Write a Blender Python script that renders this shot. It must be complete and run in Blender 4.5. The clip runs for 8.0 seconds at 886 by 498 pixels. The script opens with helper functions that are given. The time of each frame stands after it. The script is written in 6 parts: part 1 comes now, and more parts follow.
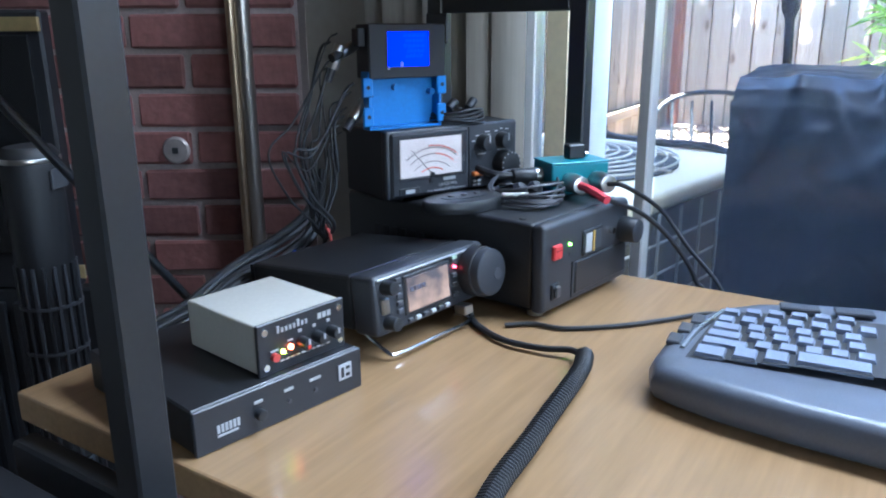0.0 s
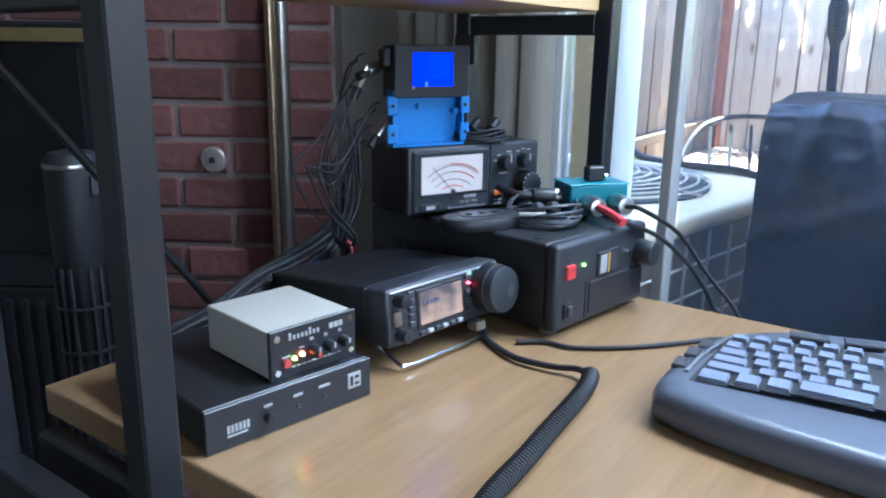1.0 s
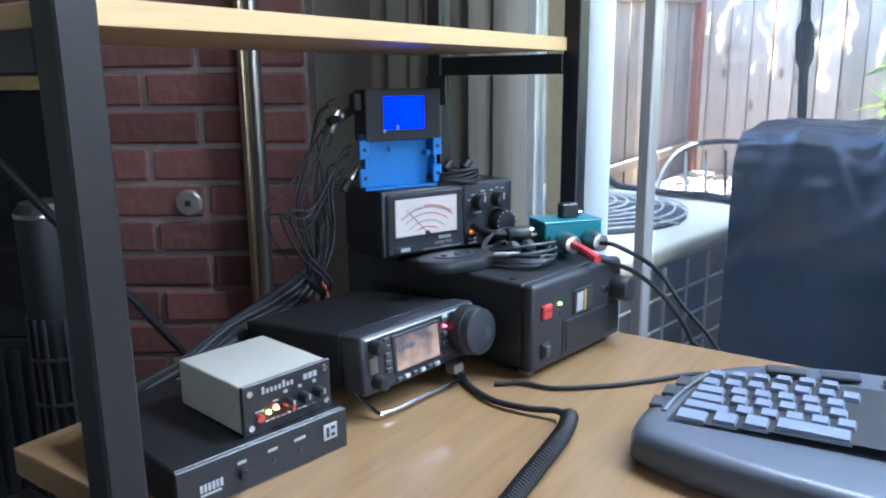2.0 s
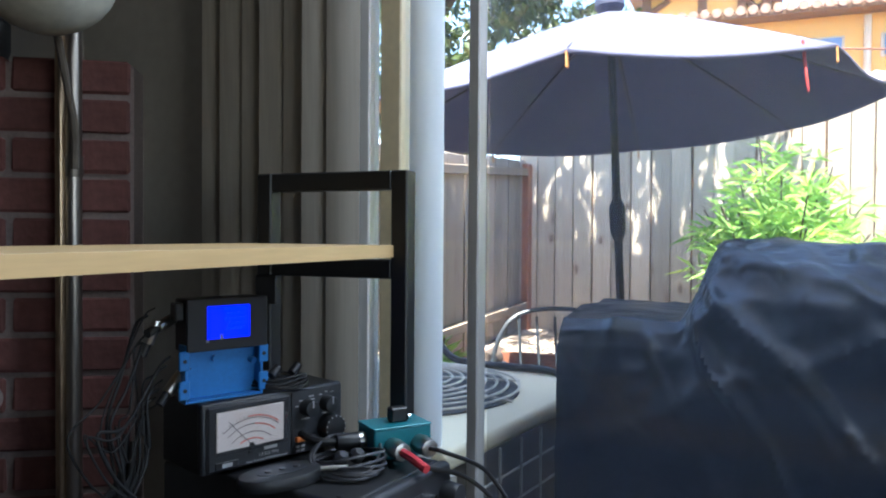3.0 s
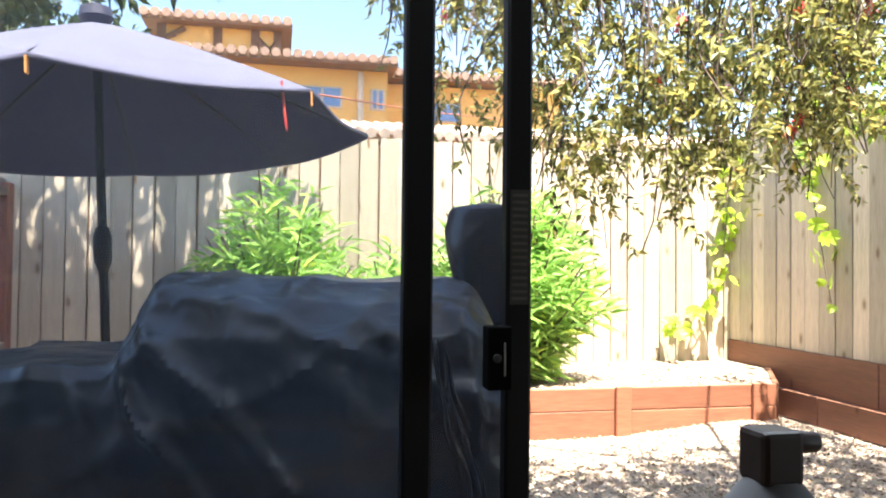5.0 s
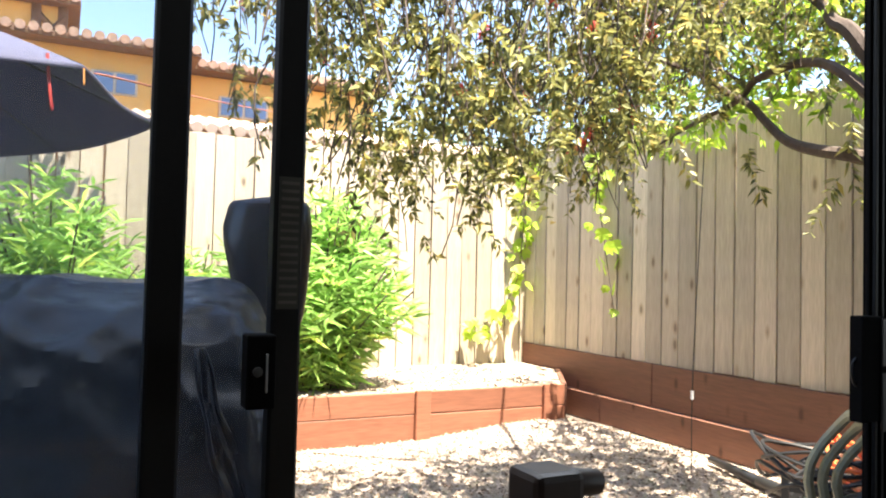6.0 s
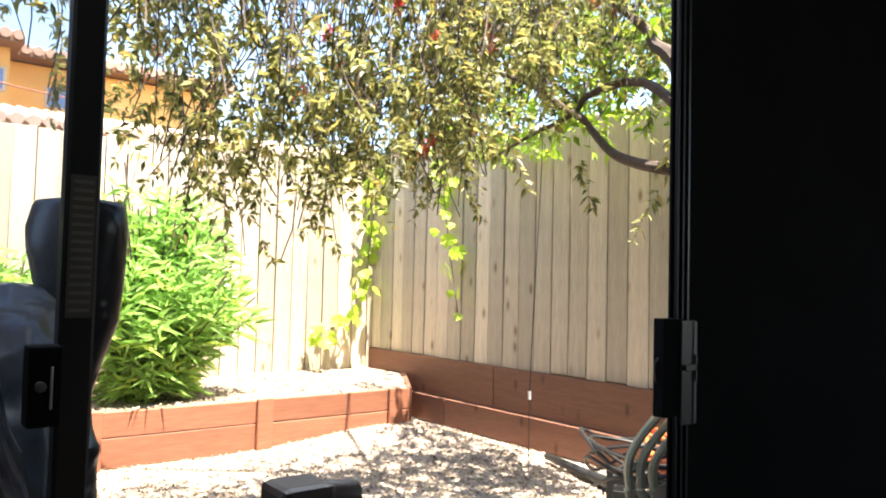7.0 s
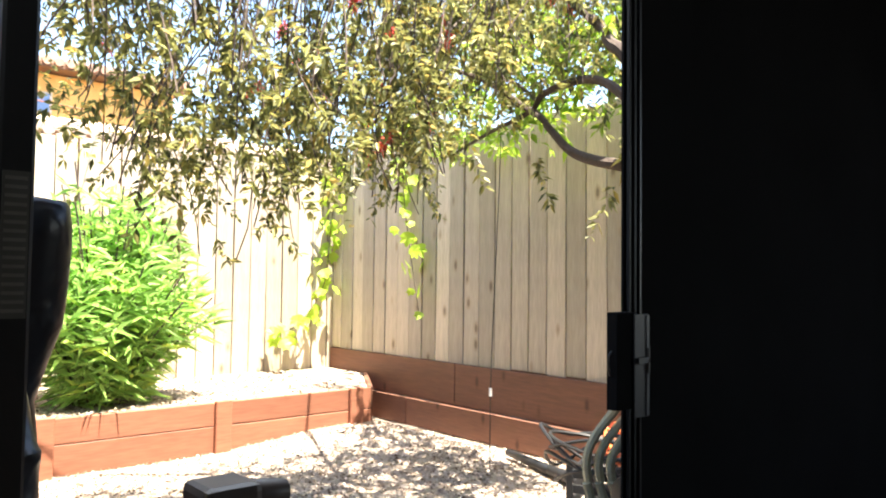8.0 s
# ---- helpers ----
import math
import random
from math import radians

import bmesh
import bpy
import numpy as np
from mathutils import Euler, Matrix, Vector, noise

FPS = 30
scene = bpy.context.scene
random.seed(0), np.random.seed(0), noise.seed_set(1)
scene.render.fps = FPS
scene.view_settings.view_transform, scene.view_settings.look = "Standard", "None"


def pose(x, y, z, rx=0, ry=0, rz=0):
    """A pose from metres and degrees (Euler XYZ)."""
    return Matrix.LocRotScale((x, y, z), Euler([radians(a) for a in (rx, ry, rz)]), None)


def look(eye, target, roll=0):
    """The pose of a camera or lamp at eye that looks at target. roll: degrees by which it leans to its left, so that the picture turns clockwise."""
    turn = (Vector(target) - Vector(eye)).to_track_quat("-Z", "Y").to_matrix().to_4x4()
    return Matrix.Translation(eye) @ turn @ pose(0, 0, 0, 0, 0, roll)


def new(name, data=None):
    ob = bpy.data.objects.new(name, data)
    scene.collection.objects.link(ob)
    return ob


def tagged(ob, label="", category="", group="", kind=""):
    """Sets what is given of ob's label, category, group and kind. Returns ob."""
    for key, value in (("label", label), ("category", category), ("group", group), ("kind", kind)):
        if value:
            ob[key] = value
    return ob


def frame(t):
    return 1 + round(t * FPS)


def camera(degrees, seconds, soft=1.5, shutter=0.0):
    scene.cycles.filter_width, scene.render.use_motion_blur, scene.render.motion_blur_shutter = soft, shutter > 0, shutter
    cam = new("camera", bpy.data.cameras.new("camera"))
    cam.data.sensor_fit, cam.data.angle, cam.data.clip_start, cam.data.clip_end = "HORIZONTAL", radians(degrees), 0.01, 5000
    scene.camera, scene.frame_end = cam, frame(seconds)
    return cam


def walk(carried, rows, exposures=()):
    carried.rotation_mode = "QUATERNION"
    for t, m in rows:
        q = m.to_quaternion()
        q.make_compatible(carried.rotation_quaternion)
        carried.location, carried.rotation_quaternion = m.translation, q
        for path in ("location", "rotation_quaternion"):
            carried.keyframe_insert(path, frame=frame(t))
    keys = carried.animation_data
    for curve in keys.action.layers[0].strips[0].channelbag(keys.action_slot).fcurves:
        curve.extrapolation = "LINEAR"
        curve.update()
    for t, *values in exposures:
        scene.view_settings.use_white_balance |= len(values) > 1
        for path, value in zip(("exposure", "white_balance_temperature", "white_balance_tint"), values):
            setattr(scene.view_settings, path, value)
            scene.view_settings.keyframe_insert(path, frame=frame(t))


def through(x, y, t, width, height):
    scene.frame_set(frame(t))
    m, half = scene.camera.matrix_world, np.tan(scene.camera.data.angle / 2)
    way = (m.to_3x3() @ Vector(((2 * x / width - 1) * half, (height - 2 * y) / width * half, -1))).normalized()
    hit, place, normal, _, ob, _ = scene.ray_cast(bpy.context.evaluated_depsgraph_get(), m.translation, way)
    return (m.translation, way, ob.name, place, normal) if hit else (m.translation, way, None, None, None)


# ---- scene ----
cam = camera(60.7, 8.0, soft=2.0)
PATH = [
    (0, (0.153, 0.195, 0.986), (1.766, 1.241, 0.433), -0.4),
    (0.5, (0.147, 0.19, 0.986), (1.728, 1.292, 0.454), -0.9),
    (1, (0.151, 0.172, 0.991), (1.717, 1.304, 0.476), 0.9),
    (1.2, (0.159, 0.166, 0.987), (1.726, 1.299, 0.475), 0.0),
    (2.3, (0.159, 0.169, 1.021), (1.811, 1.247, 0.691), -0.7),
    (2.5, (0.158, 0.162, 1.037), (1.875, 1.17, 0.843), -0.3),
    (3, (0.168, 0.156, 1.052), (2.01, 0.932, 1.013), 0.4),
    (3.5, (0.188, 0.133, 1.056), (2.135, 0.593, 1.057), 0.6),
    (3.7, (0.198, 0.118, 1.081), (2.167, 0.465, 1.041), 0.5),
    (4, (0.211, 0.104, 1.059), (2.206, 0.246, 1.089), 0.6),
    (4.5, (0.234, 0.071, 1.061), (2.228, -0.086, 1.108), 0.6),
    (4.7, (0.241, 0.061, 1.059), (2.223, -0.203, 1.105), 0.6),
    (5.8, (0.341, -0.015, 1.062), (2.166, -0.829, 1.124), 1.1),
    (6, (0.347, -0.024, 1.056), (2.134, -0.921, 1.124), 1.4),
    (6.5, (0.346, -0.044, 1.056), (2.026, -1.127, 1.135), 1.6),
    (7, (0.334, -0.058, 1.058), (1.912, -1.285, 1.148), 1.4),
    (7.5, (0.331, -0.075, 1.056), (1.823, -1.403, 1.143), 1.1),
    (8, (0.332, -0.072, 1.055), (1.845, -1.377, 1.143), 0.7),
]
walk(cam, [(t, look(eye, target, roll)) for t, eye, target, roll in PATH],
     exposures=[
         (0, 4.75, 5350, 10), (1.2, 4.7, 5350, 10), (2.3, 4.65, 5700, 10), (2.6, 4.25, 5850, 10), (2.9, 3.65, 5900, 10), (3.2, 3.4, 6000, 10),
         (3.6, 3.2, 6200, 10), (4.5, 3.0, 6450, 10), (6.0, 2.65, 6600, 10), (8.0, 2.8, 6550, 10)])

# ---- light ----
world = bpy.data.worlds.new("World")
scene.world = world
world.use_nodes = True
wn = world.node_tree
sky = wn.nodes.new("ShaderNodeTexSky")
sky.sky_type = "NISHITA"
sky.sun_disc = False
SUN_FROM = Vector((-0.34, -0.02, 0.94)).normalized()
sky.sun_elevation = math.asin(SUN_FROM.z)
sky.sun_rotation = math.atan2(SUN_FROM.x, SUN_FROM.y)
wn.links.new(sky.outputs[0], wn.nodes["Background"].inputs[0])
wn.nodes["Background"].inputs[1].default_value = 0.1
sun_data = bpy.data.lights.new("sun", "SUN")
sun_data.energy = 5.0
sun_data.angle = radians(0.5)
sun_data.color = (1.0, 0.91, 0.77)
sun = new("sun", sun_data)
sun.matrix_world = look(SUN_FROM * 30, (0, 0, 0))
# added fill lamp in an unseen opening, lifting the dim room
room_data = bpy.data.lights.new("room_fill", "AREA")
room_data.shape, room_data.size, room_data.size_y = "RECTANGLE", 2.2, 1.25
room_data.energy = 1.8
room_data.color = (0.95, 0.97, 1.0)
room_light = new("room_fill", room_data)
room_light.matrix_world = look((-1.7, -3.98, 1.45), (-3.0, 0.3, 1.1))
# added area lamp inside the door head, standing in for skylight on the desk
door_data = bpy.data.lights.new("door_fill", "AREA")
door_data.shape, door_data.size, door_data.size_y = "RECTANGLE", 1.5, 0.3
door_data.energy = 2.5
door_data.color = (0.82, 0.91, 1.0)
door_light = new("door_fill", door_data)
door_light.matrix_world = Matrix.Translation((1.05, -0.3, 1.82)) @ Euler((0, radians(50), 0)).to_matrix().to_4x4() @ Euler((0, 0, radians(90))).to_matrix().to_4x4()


# ---- mesh helpers ----
def mesh_of(bm, name, smooth=False):
    me = bpy.data.meshes.new(name)
    bm.normal_update()
    bm.to_mesh(me)
    bm.free()
    if smooth:
        me.polygons.foreach_set("use_smooth", [True] * len(me.polygons))
        me.set_sharp_from_angle(angle=radians(smooth if smooth is not True else 40))
    return me


def part(name, bm, material, parent=None, label="", smooth=False, at=None):
    me = mesh_of(bm, name, smooth)
    if material:
        me.materials.append(material)
    ob = new(name, me)
    if parent:
        ob.parent = parent
    if at is not None:
        ob.matrix_basis = at
    if label:
        tagged(ob, label)
    return ob


def shared(name, me, parent, at):
    ob = new(name, me)
    ob.parent = parent
    ob.matrix_basis = at
    return ob


def thing(name, at, label, category, group="", kind=""):
    ob = new(name)
    ob.empty_display_size = 0.02
    ob.matrix_basis = at
    return tagged(ob, label, category, group, kind)


def box(bm, x0, x1, y0, y1, z0, z1, bevel=0.0, seg=1):
    r = bmesh.ops.create_cube(bm, size=1)
    vs = r["verts"]
    bmesh.ops.transform(bm, verts=vs, matrix=Matrix.Translation(((x0 + x1) / 2, (y0 + y1) / 2, (z0 + z1) / 2)) @ Matrix.Diagonal((x1 - x0, y1 - y0, z1 - z0, 1)))
    if bevel:
        es = list({e for v in vs for e in v.link_edges})
        bmesh.ops.bevel(bm, geom=es, offset=bevel, segments=seg, affect="EDGES", profile=0.5)
    return bm


def boxed(*a, **k):
    return box(bmesh.new(), *a, **k)


def cyl(bm, p0, p1, r0, r1=None, n=16, bevel=0.0):
    p0, p1 = Vector(p0), Vector(p1)
    d = p1 - p0
    r = bmesh.ops.create_cone(bm, cap_ends=True, segments=n, radius1=r0, radius2=r0 if r1 is None else r1, depth=d.length)
    m = Matrix.Translation((p0 + p1) / 2) @ d.to_track_quat("Z", "Y").to_matrix().to_4x4()
    bmesh.ops.transform(bm, verts=r["verts"], matrix=m)
    if bevel:
        es = [e for v in r["verts"] for e in v.link_edges if any(len(f.verts) > 4 for f in e.link_faces)]
        bmesh.ops.bevel(bm, geom=list(set(es)), offset=bevel, segments=2, affect="EDGES", profile=0.5)
    return bm


def cyled(*a, **k):
    return cyl(bmesh.new(), *a, **k)


def smooth_line(pts, n=8):
    """Catmull-Rom through the points."""
    p = [Vector(q) for q in pts]
    p = [2 * p[0] - p[1]] + p + [2 * p[-1] - p[-2]]
    out = []
    for i in range(1, len(p) - 2):
        a, b, c, d = p[i - 1], p[i], p[i + 1], p[i + 2]
        for k in range(n):
            t = k / n
            out.append(0.5 * (2 * b + (c - a) * t + (2 * a - 5 * b + 4 * c - d) * t * t + (3 * b - a - 3 * c + d) * t ** 3))
    out.append(p[-2])
    return out


def tube(bm, pts, r, n=8, radii=None):
    """A round tube along the points."""
    pts = [Vector(q) for q in pts]
    rings = []
    ref = Vector((0.13, 0.21, 0.97)).normalized()
    for i, p in enumerate(pts):
        t = (pts[min(i + 1, len(pts) - 1)] - pts[max(i - 1, 0)]).normalized()
        s = t.cross(ref)
        if s.length < 0.05:
            s = t.cross(Vector((1, 0, 0)))
        s.normalize()
        ref = s.cross(t).normalized()
        rr = radii[i] if radii else r
        rings.append([bm.verts.new(p + rr * (math.cos(2 * math.pi * k / n) * s + math.sin(2 * math.pi * k / n) * ref)) for k in range(n)])
    for a, b in zip(rings, rings[1:]):
        for k in range(n):
            bm.faces.new((a[k], b[k], b[(k + 1) % n], a[(k + 1) % n]))
    bm.faces.new(rings[0])
    bm.faces.new(list(reversed(rings[-1])))
    return bm


def tubed(pts, r, n=8, smoothing=8):
    return tube(bmesh.new(), smooth_line(pts, smoothing) if smoothing else pts, r, n)


def lathe(bm, profile, n=24):
    """A turned body about z from (radius, height) pairs."""
    rings = [[bm.verts.new((r * math.cos(2 * math.pi * k / n), r * math.sin(2 * math.pi * k / n), z)) for k in range(n)] for r, z in profile]
    for a, b in zip(rings, rings[1:]):
        for k in range(n):
            bm.faces.new((a[k], a[(k + 1) % n], b[(k + 1) % n], b[k]))
    bm.faces.new(list(reversed(rings[0])))
    bm.faces.new(rings[-1])
    return bm


# ---- materials ----
def nodes_of(name):
    m = bpy.data.materials.new(name)
    m.use_nodes = True
    nt = m.node_tree
    return m, nt, nt.nodes["Principled BSDF"]


def node(nt, kind, **values):
    n = nt.nodes.new(kind)
    for k, v in values.items():
        n.inputs[k].default_value = v
    return n


def noise_of(nt, scale, detail=4, stretch=None):
    tc = nt.nodes.new("ShaderNodeTexCoord")
    n = node(nt, "ShaderNodeTexNoise", Scale=scale, Detail=detail)
    if stretch:
        mp = nt.nodes.new("ShaderNodeMapping")
        mp.inputs["Scale"].default_value = stretch
        nt.links.new(tc.outputs["Object"], mp.inputs["Vector"])
        nt.links.new(mp.outputs["Vector"], n.inputs["Vector"])
    else:
        nt.links.new(tc.outputs["Object"], n.inputs["Vector"])
    return n


def ramp(nt, source, stops):
    r = nt.nodes.new("ShaderNodeValToRGB")
    e = r.color_ramp.elements
    while len(e) < len(stops):
        e.new(0.5)
    for el, (p, c) in zip(e, stops):
        el.position, el.color = p, (*c, 1)
    nt.links.new(source, r.inputs["Fac"])
    return r


def mixed(nt, a, b, fac, mode="MIX"):
    m = nt.nodes.new("ShaderNodeMix")
    m.data_type, m.blend_type = "RGBA", mode
    for key, v in ((6, a), (7, b), (0, fac)):
        if hasattr(v, "is_linked") or isinstance(v, bpy.types.NodeSocket):
            nt.links.new(v, m.inputs[key])
        else:
            m.inputs[key].default_value = (*v, 1) if isinstance(v, tuple) else v
    return m.outputs[2]


def bumped(nt, bs, source, strength, distance=0.002):
    b = node(nt, "ShaderNodeBump", Strength=strength, Distance=distance)
    nt.links.new(source, b.inputs["Height"])
    nt.links.new(b.outputs["Normal"], bs.inputs["Normal"])


def shade(c, f):
    return tuple(min(1.0, v * f) for v in c)


def surface(name, colour, rough=0.5, metal=0.0, grain=60.0, vary=0.25, bump=0.1, depth=0.001, stretch=None, per_object=0.0, blotch=4.0, spec=0.5):
    """A surface with fine grain, broad stains and a little relief."""
    m, nt, bs = nodes_of(name)
    fine = noise_of(nt, grain, 6, stretch)
    broad = noise_of(nt, blotch, 3, stretch)
    col = mixed(nt, ramp(nt, fine.outputs["Fac"], [(0.3, shade(colour, 1 - vary)), (0.7, shade(colour, 1 + vary * 0.6))]).outputs["Color"],
                ramp(nt, broad.outputs["Fac"], [(0.3, shade(colour, 1 - vary)), (0.7, shade(colour, 1 + vary * 0.6))]).outputs["Color"], 0.45)
    if per_object:
        info = nt.nodes.new("ShaderNodeObjectInfo")
        r = ramp(nt, info.outputs["Random"], [(0.0, (1 - per_object,) * 3), (1.0, (1 + per_object * 0.4,) * 3)])
        col = mixed(nt, col, r.outputs["Color"], 1.0, "MULTIPLY")
    nt.links.new(col, bs.inputs["Base Color"])
    rr = nt.nodes.new("ShaderNodeMapRange")
    rr.inputs["To Min"].default_value, rr.inputs["To Max"].default_value = max(0.03, rough - 0.12), min(1, rough + 0.12)
    nt.links.new(broad.outputs["Fac"], rr.inputs["Value"])
    nt.links.new(rr.outputs["Result"], bs.inputs["Roughness"])
    bs.inputs["Metallic"].default_value = metal
    bs.inputs["Specular IOR Level"].default_value = spec
    if bump:
        bumped(nt, bs, fine.outputs["Fac"], bump, depth)
    return m


def glow(name, colour, strength):
    m, nt, bs = nodes_of(name)
    bs.inputs["Base Color"].default_value = (*colour, 1)
    bs.inputs["Emission Color"].default_value = (*colour, 1)
    bs.inputs["Emission Strength"].default_value = strength
    bs.inputs["Roughness"].default_value = 0.3
    return m


def leaf_surface(name, dark, light, through=0.35):
    m, nt, bs = nodes_of(name)
    geo = nt.nodes.new("ShaderNodeNewGeometry")
    r = ramp(nt, geo.outputs["Random Per Island"], [(0.0, dark), (0.55, light), (0.85, shade(light, 1.3)), (1.0, (light[0] * 2.0, light[1] * 1.45, light[2] * 1.2))])
    nt.links.new(r.outputs["Color"], bs.inputs["Base Color"])
    bs.inputs["Roughness"].default_value = 0.45
    tr = nt.nodes.new("ShaderNodeBsdfTranslucent")
    nt.links.new(r.outputs["Color"], tr.inputs["Color"])
    mx = node(nt, "ShaderNodeMixShader", Fac=through)
    nt.links.new(bs.outputs[0], mx.inputs[1])
    nt.links.new(tr.outputs[0], mx.inputs[2])
    nt.links.new(mx.outputs[0], nt.nodes["Material Output"].inputs[0])
    return m


def clear_pane(name, tint, haze):
    """Glass or fine mesh: mostly clear, a little gloss, an added uneven veil greying what lies behind."""
    m, nt, bs = nodes_of(name)
    nt.nodes.remove(bs)
    t = nt.nodes.new("ShaderNodeBsdfTransparent")
    t.inputs["Color"].default_value = (*tint, 1)
    g = nt.nodes.new("ShaderNodeBsdfGlossy")
    g.inputs["Roughness"].default_value = 0.02
    d = nt.nodes.new("ShaderNodeBsdfTranslucent")
    d.inputs["Color"].default_value = (0.75, 0.78, 0.85, 1)
    fr = node(nt, "ShaderNodeFresnel", IOR=1.45)
    sm = nt.nodes.new("ShaderNodeMath")
    sm.operation = "MULTIPLY"
    sm.inputs[1].default_value = 0.6
    nt.links.new(fr.outputs[0], sm.inputs[0])
    a = nt.nodes.new("ShaderNodeMixShader")
    nt.links.new(sm.outputs[0], a.inputs[0])
    nt.links.new(t.outputs[0], a.inputs[1])
    nt.links.new(g.outputs[0], a.inputs[2])
    haze_noise = noise_of(nt, 3.0, 5)
    mr = nt.nodes.new("ShaderNodeMapRange")
    mr.inputs["From Min"].default_value, mr.inputs["From Max"].default_value = 0.3, 0.7
    mr.inputs["To Min"].default_value, mr.inputs["To Max"].default_value = haze * 0.6, haze * 1.4
    nt.links.new(haze_noise.outputs["Fac"], mr.inputs["Value"])
    b = nt.nodes.new("ShaderNodeMixShader")
    nt.links.new(mr.outputs[0], b.inputs[0])
    nt.links.new(a.outputs[0], b.inputs[1])
    nt.links.new(d.outputs[0], b.inputs[2])
    nt.links.new(b.outputs[0], nt.nodes["Material Output"].inputs[0])
    return m


BLACK_METAL = surface("black powder coated steel", (0.012, 0.0125, 0.014), 0.42, 0.0, 300, 0.3, 0.06, 0.0004)
BLACK_PLASTIC = surface("black plastic", (0.016, 0.017, 0.019), 0.45, 0.0, 500, 0.3, 0.08, 0.0003)
GREY_PLASTIC = surface("charcoal plastic", (0.027, 0.029, 0.034), 0.45, 0.0, 500, 0.25, 0.06, 0.0003)
SATIN_PLASTIC = surface("satin dark plastic", (0.05, 0.052, 0.058), 0.38, 0.0, 700, 0.2, 0.05, 0.0002)
RUBBER = surface("black rubber", (0.012, 0.012, 0.013), 0.55, 0.0, 400, 0.2, 0.05, 0.0003)
CHROME = surface("chrome", (0.65, 0.65, 0.66), 0.18, 1.0, 200, 0.1, 0.0)
NICKEL = surface("nickel connector", (0.5, 0.49, 0.46), 0.3, 1.0, 300, 0.15, 0.0)
STEEL_POLE = surface("brushed steel", (0.36, 0.33, 0.3), 0.38, 1.0, 90, 0.25, 0.0, stretch=(1, 1, 0.05))
WHITE_VINYL = surface("white vinyl", (0.85, 0.85, 0.83), 0.4, 0.0, 60, 0.06, 0.02)
WHITE_PAINT = surface("taupe wall paint", (0.32, 0.3, 0.27), 0.7, 0.0, 120, 0.08, 0.1, 0.0006)
# near-black: the unlit room's darkness is put into this colour
UNLIT_BLACK = surface("unlit near-black finish", (0.003, 0.0028, 0.003), 0.9, 0.0, 120, 0.15, 0.1, 0.0006, spec=0.1)
ALUMINIUM = surface("mill aluminium", (0.5, 0.49, 0.47), 0.5, 0.2, 120, 0.15, 0.02, stretch=(1, 1, 0.05))
BRONZE = surface("dark bronze anodised frame", (0.009, 0.0085, 0.0085), 0.5, 0.0, 200, 0.2, 0.03, spec=0.25)
FABRIC_VANE = surface("fabric blind vane", (0.27, 0.24, 0.2), 0.85, 0.0, 220, 0.18, 0.15, 0.0006, stretch=(1, 1, 0.04))
BRICK = surface("red brick", (0.165, 0.064, 0.055), 0.85, 0.0, 70, 0.35, 0.6, 0.003, per_object=0.35, blotch=9)
MORTAR = surface("grey mortar", (0.24, 0.19, 0.175), 0.95, 0.0, 160, 0.25, 0.5, 0.002)
DESK_WOOD = surface("light beech laminate", (0.265, 0.162, 0.078), 0.22, 0.0, 26, 0.16, 0.02, 0.0003, stretch=(0.7, 9, 9), blotch=5)
EDGE_WOOD = surface("light wood edge", (0.55, 0.38, 0.18), 0.45, 0.0, 30, 0.14, 0.03, 0.0003, stretch=(0.7, 9, 9))
CARPET = surface("brown carpet", (0.12, 0.09, 0.07), 0.95, 0.0, 250, 0.3, 0.6, 0.004)
CEIL = surface("white ceiling plaster", (0.45, 0.44, 0.42), 0.9, 0.0, 90, 0.08, 0.4, 0.002)
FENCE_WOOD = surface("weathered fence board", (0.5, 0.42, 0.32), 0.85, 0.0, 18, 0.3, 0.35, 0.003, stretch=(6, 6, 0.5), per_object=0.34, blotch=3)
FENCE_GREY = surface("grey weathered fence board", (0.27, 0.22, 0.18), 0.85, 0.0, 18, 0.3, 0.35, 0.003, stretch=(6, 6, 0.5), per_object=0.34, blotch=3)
STAINED = surface("red-brown stained timber", (0.26, 0.1, 0.055), 0.7, 0.0, 16, 0.28, 0.3, 0.003, stretch=(5, 0.5, 5), per_object=0.2, blotch=4)
STAINED_X = surface("red-brown stained board", (0.185, 0.08, 0.047), 0.7, 0.0, 16, 0.28, 0.3, 0.003, stretch=(0.5, 5, 5), per_object=0.2, blotch=4)
GRAVEL = surface("pale gravel", (0.4, 0.33, 0.27), 0.95, 0.0, 70, 0.45, 1.0, 0.02, blotch=2)
SOIL = surface("pale chip mulch", (0.36, 0.29, 0.225), 0.95, 0.0, 60, 0.4, 0.9, 0.015, blotch=2)
COVER = surface("black vinyl cover", (0.009, 0.0097, 0.013), 0.36, 0.0, 90, 0.3, 0.12, 0.002, blotch=6, spec=0.5)


def creased(m, scale, strength, distance):
    """Adds sharp creases to a surface's relief."""
    nt = m.node_tree
    bs = nt.nodes["Principled BSDF"]
    n = noise_of(nt, scale, 3)
    n.noise_type = "RIDGED_MULTIFRACTAL"
    n.inputs["Distortion"].default_value = 0.6
    b = node(nt, "ShaderNodeBump", Strength=strength, Distance=distance)
    nt.links.new(n.outputs["Fac"], b.inputs["Height"])
    old = bs.inputs["Normal"].links[0].from_socket
    nt.links.new(old, b.inputs["Normal"])
    nt.links.new(b.outputs["Normal"], bs.inputs["Normal"])


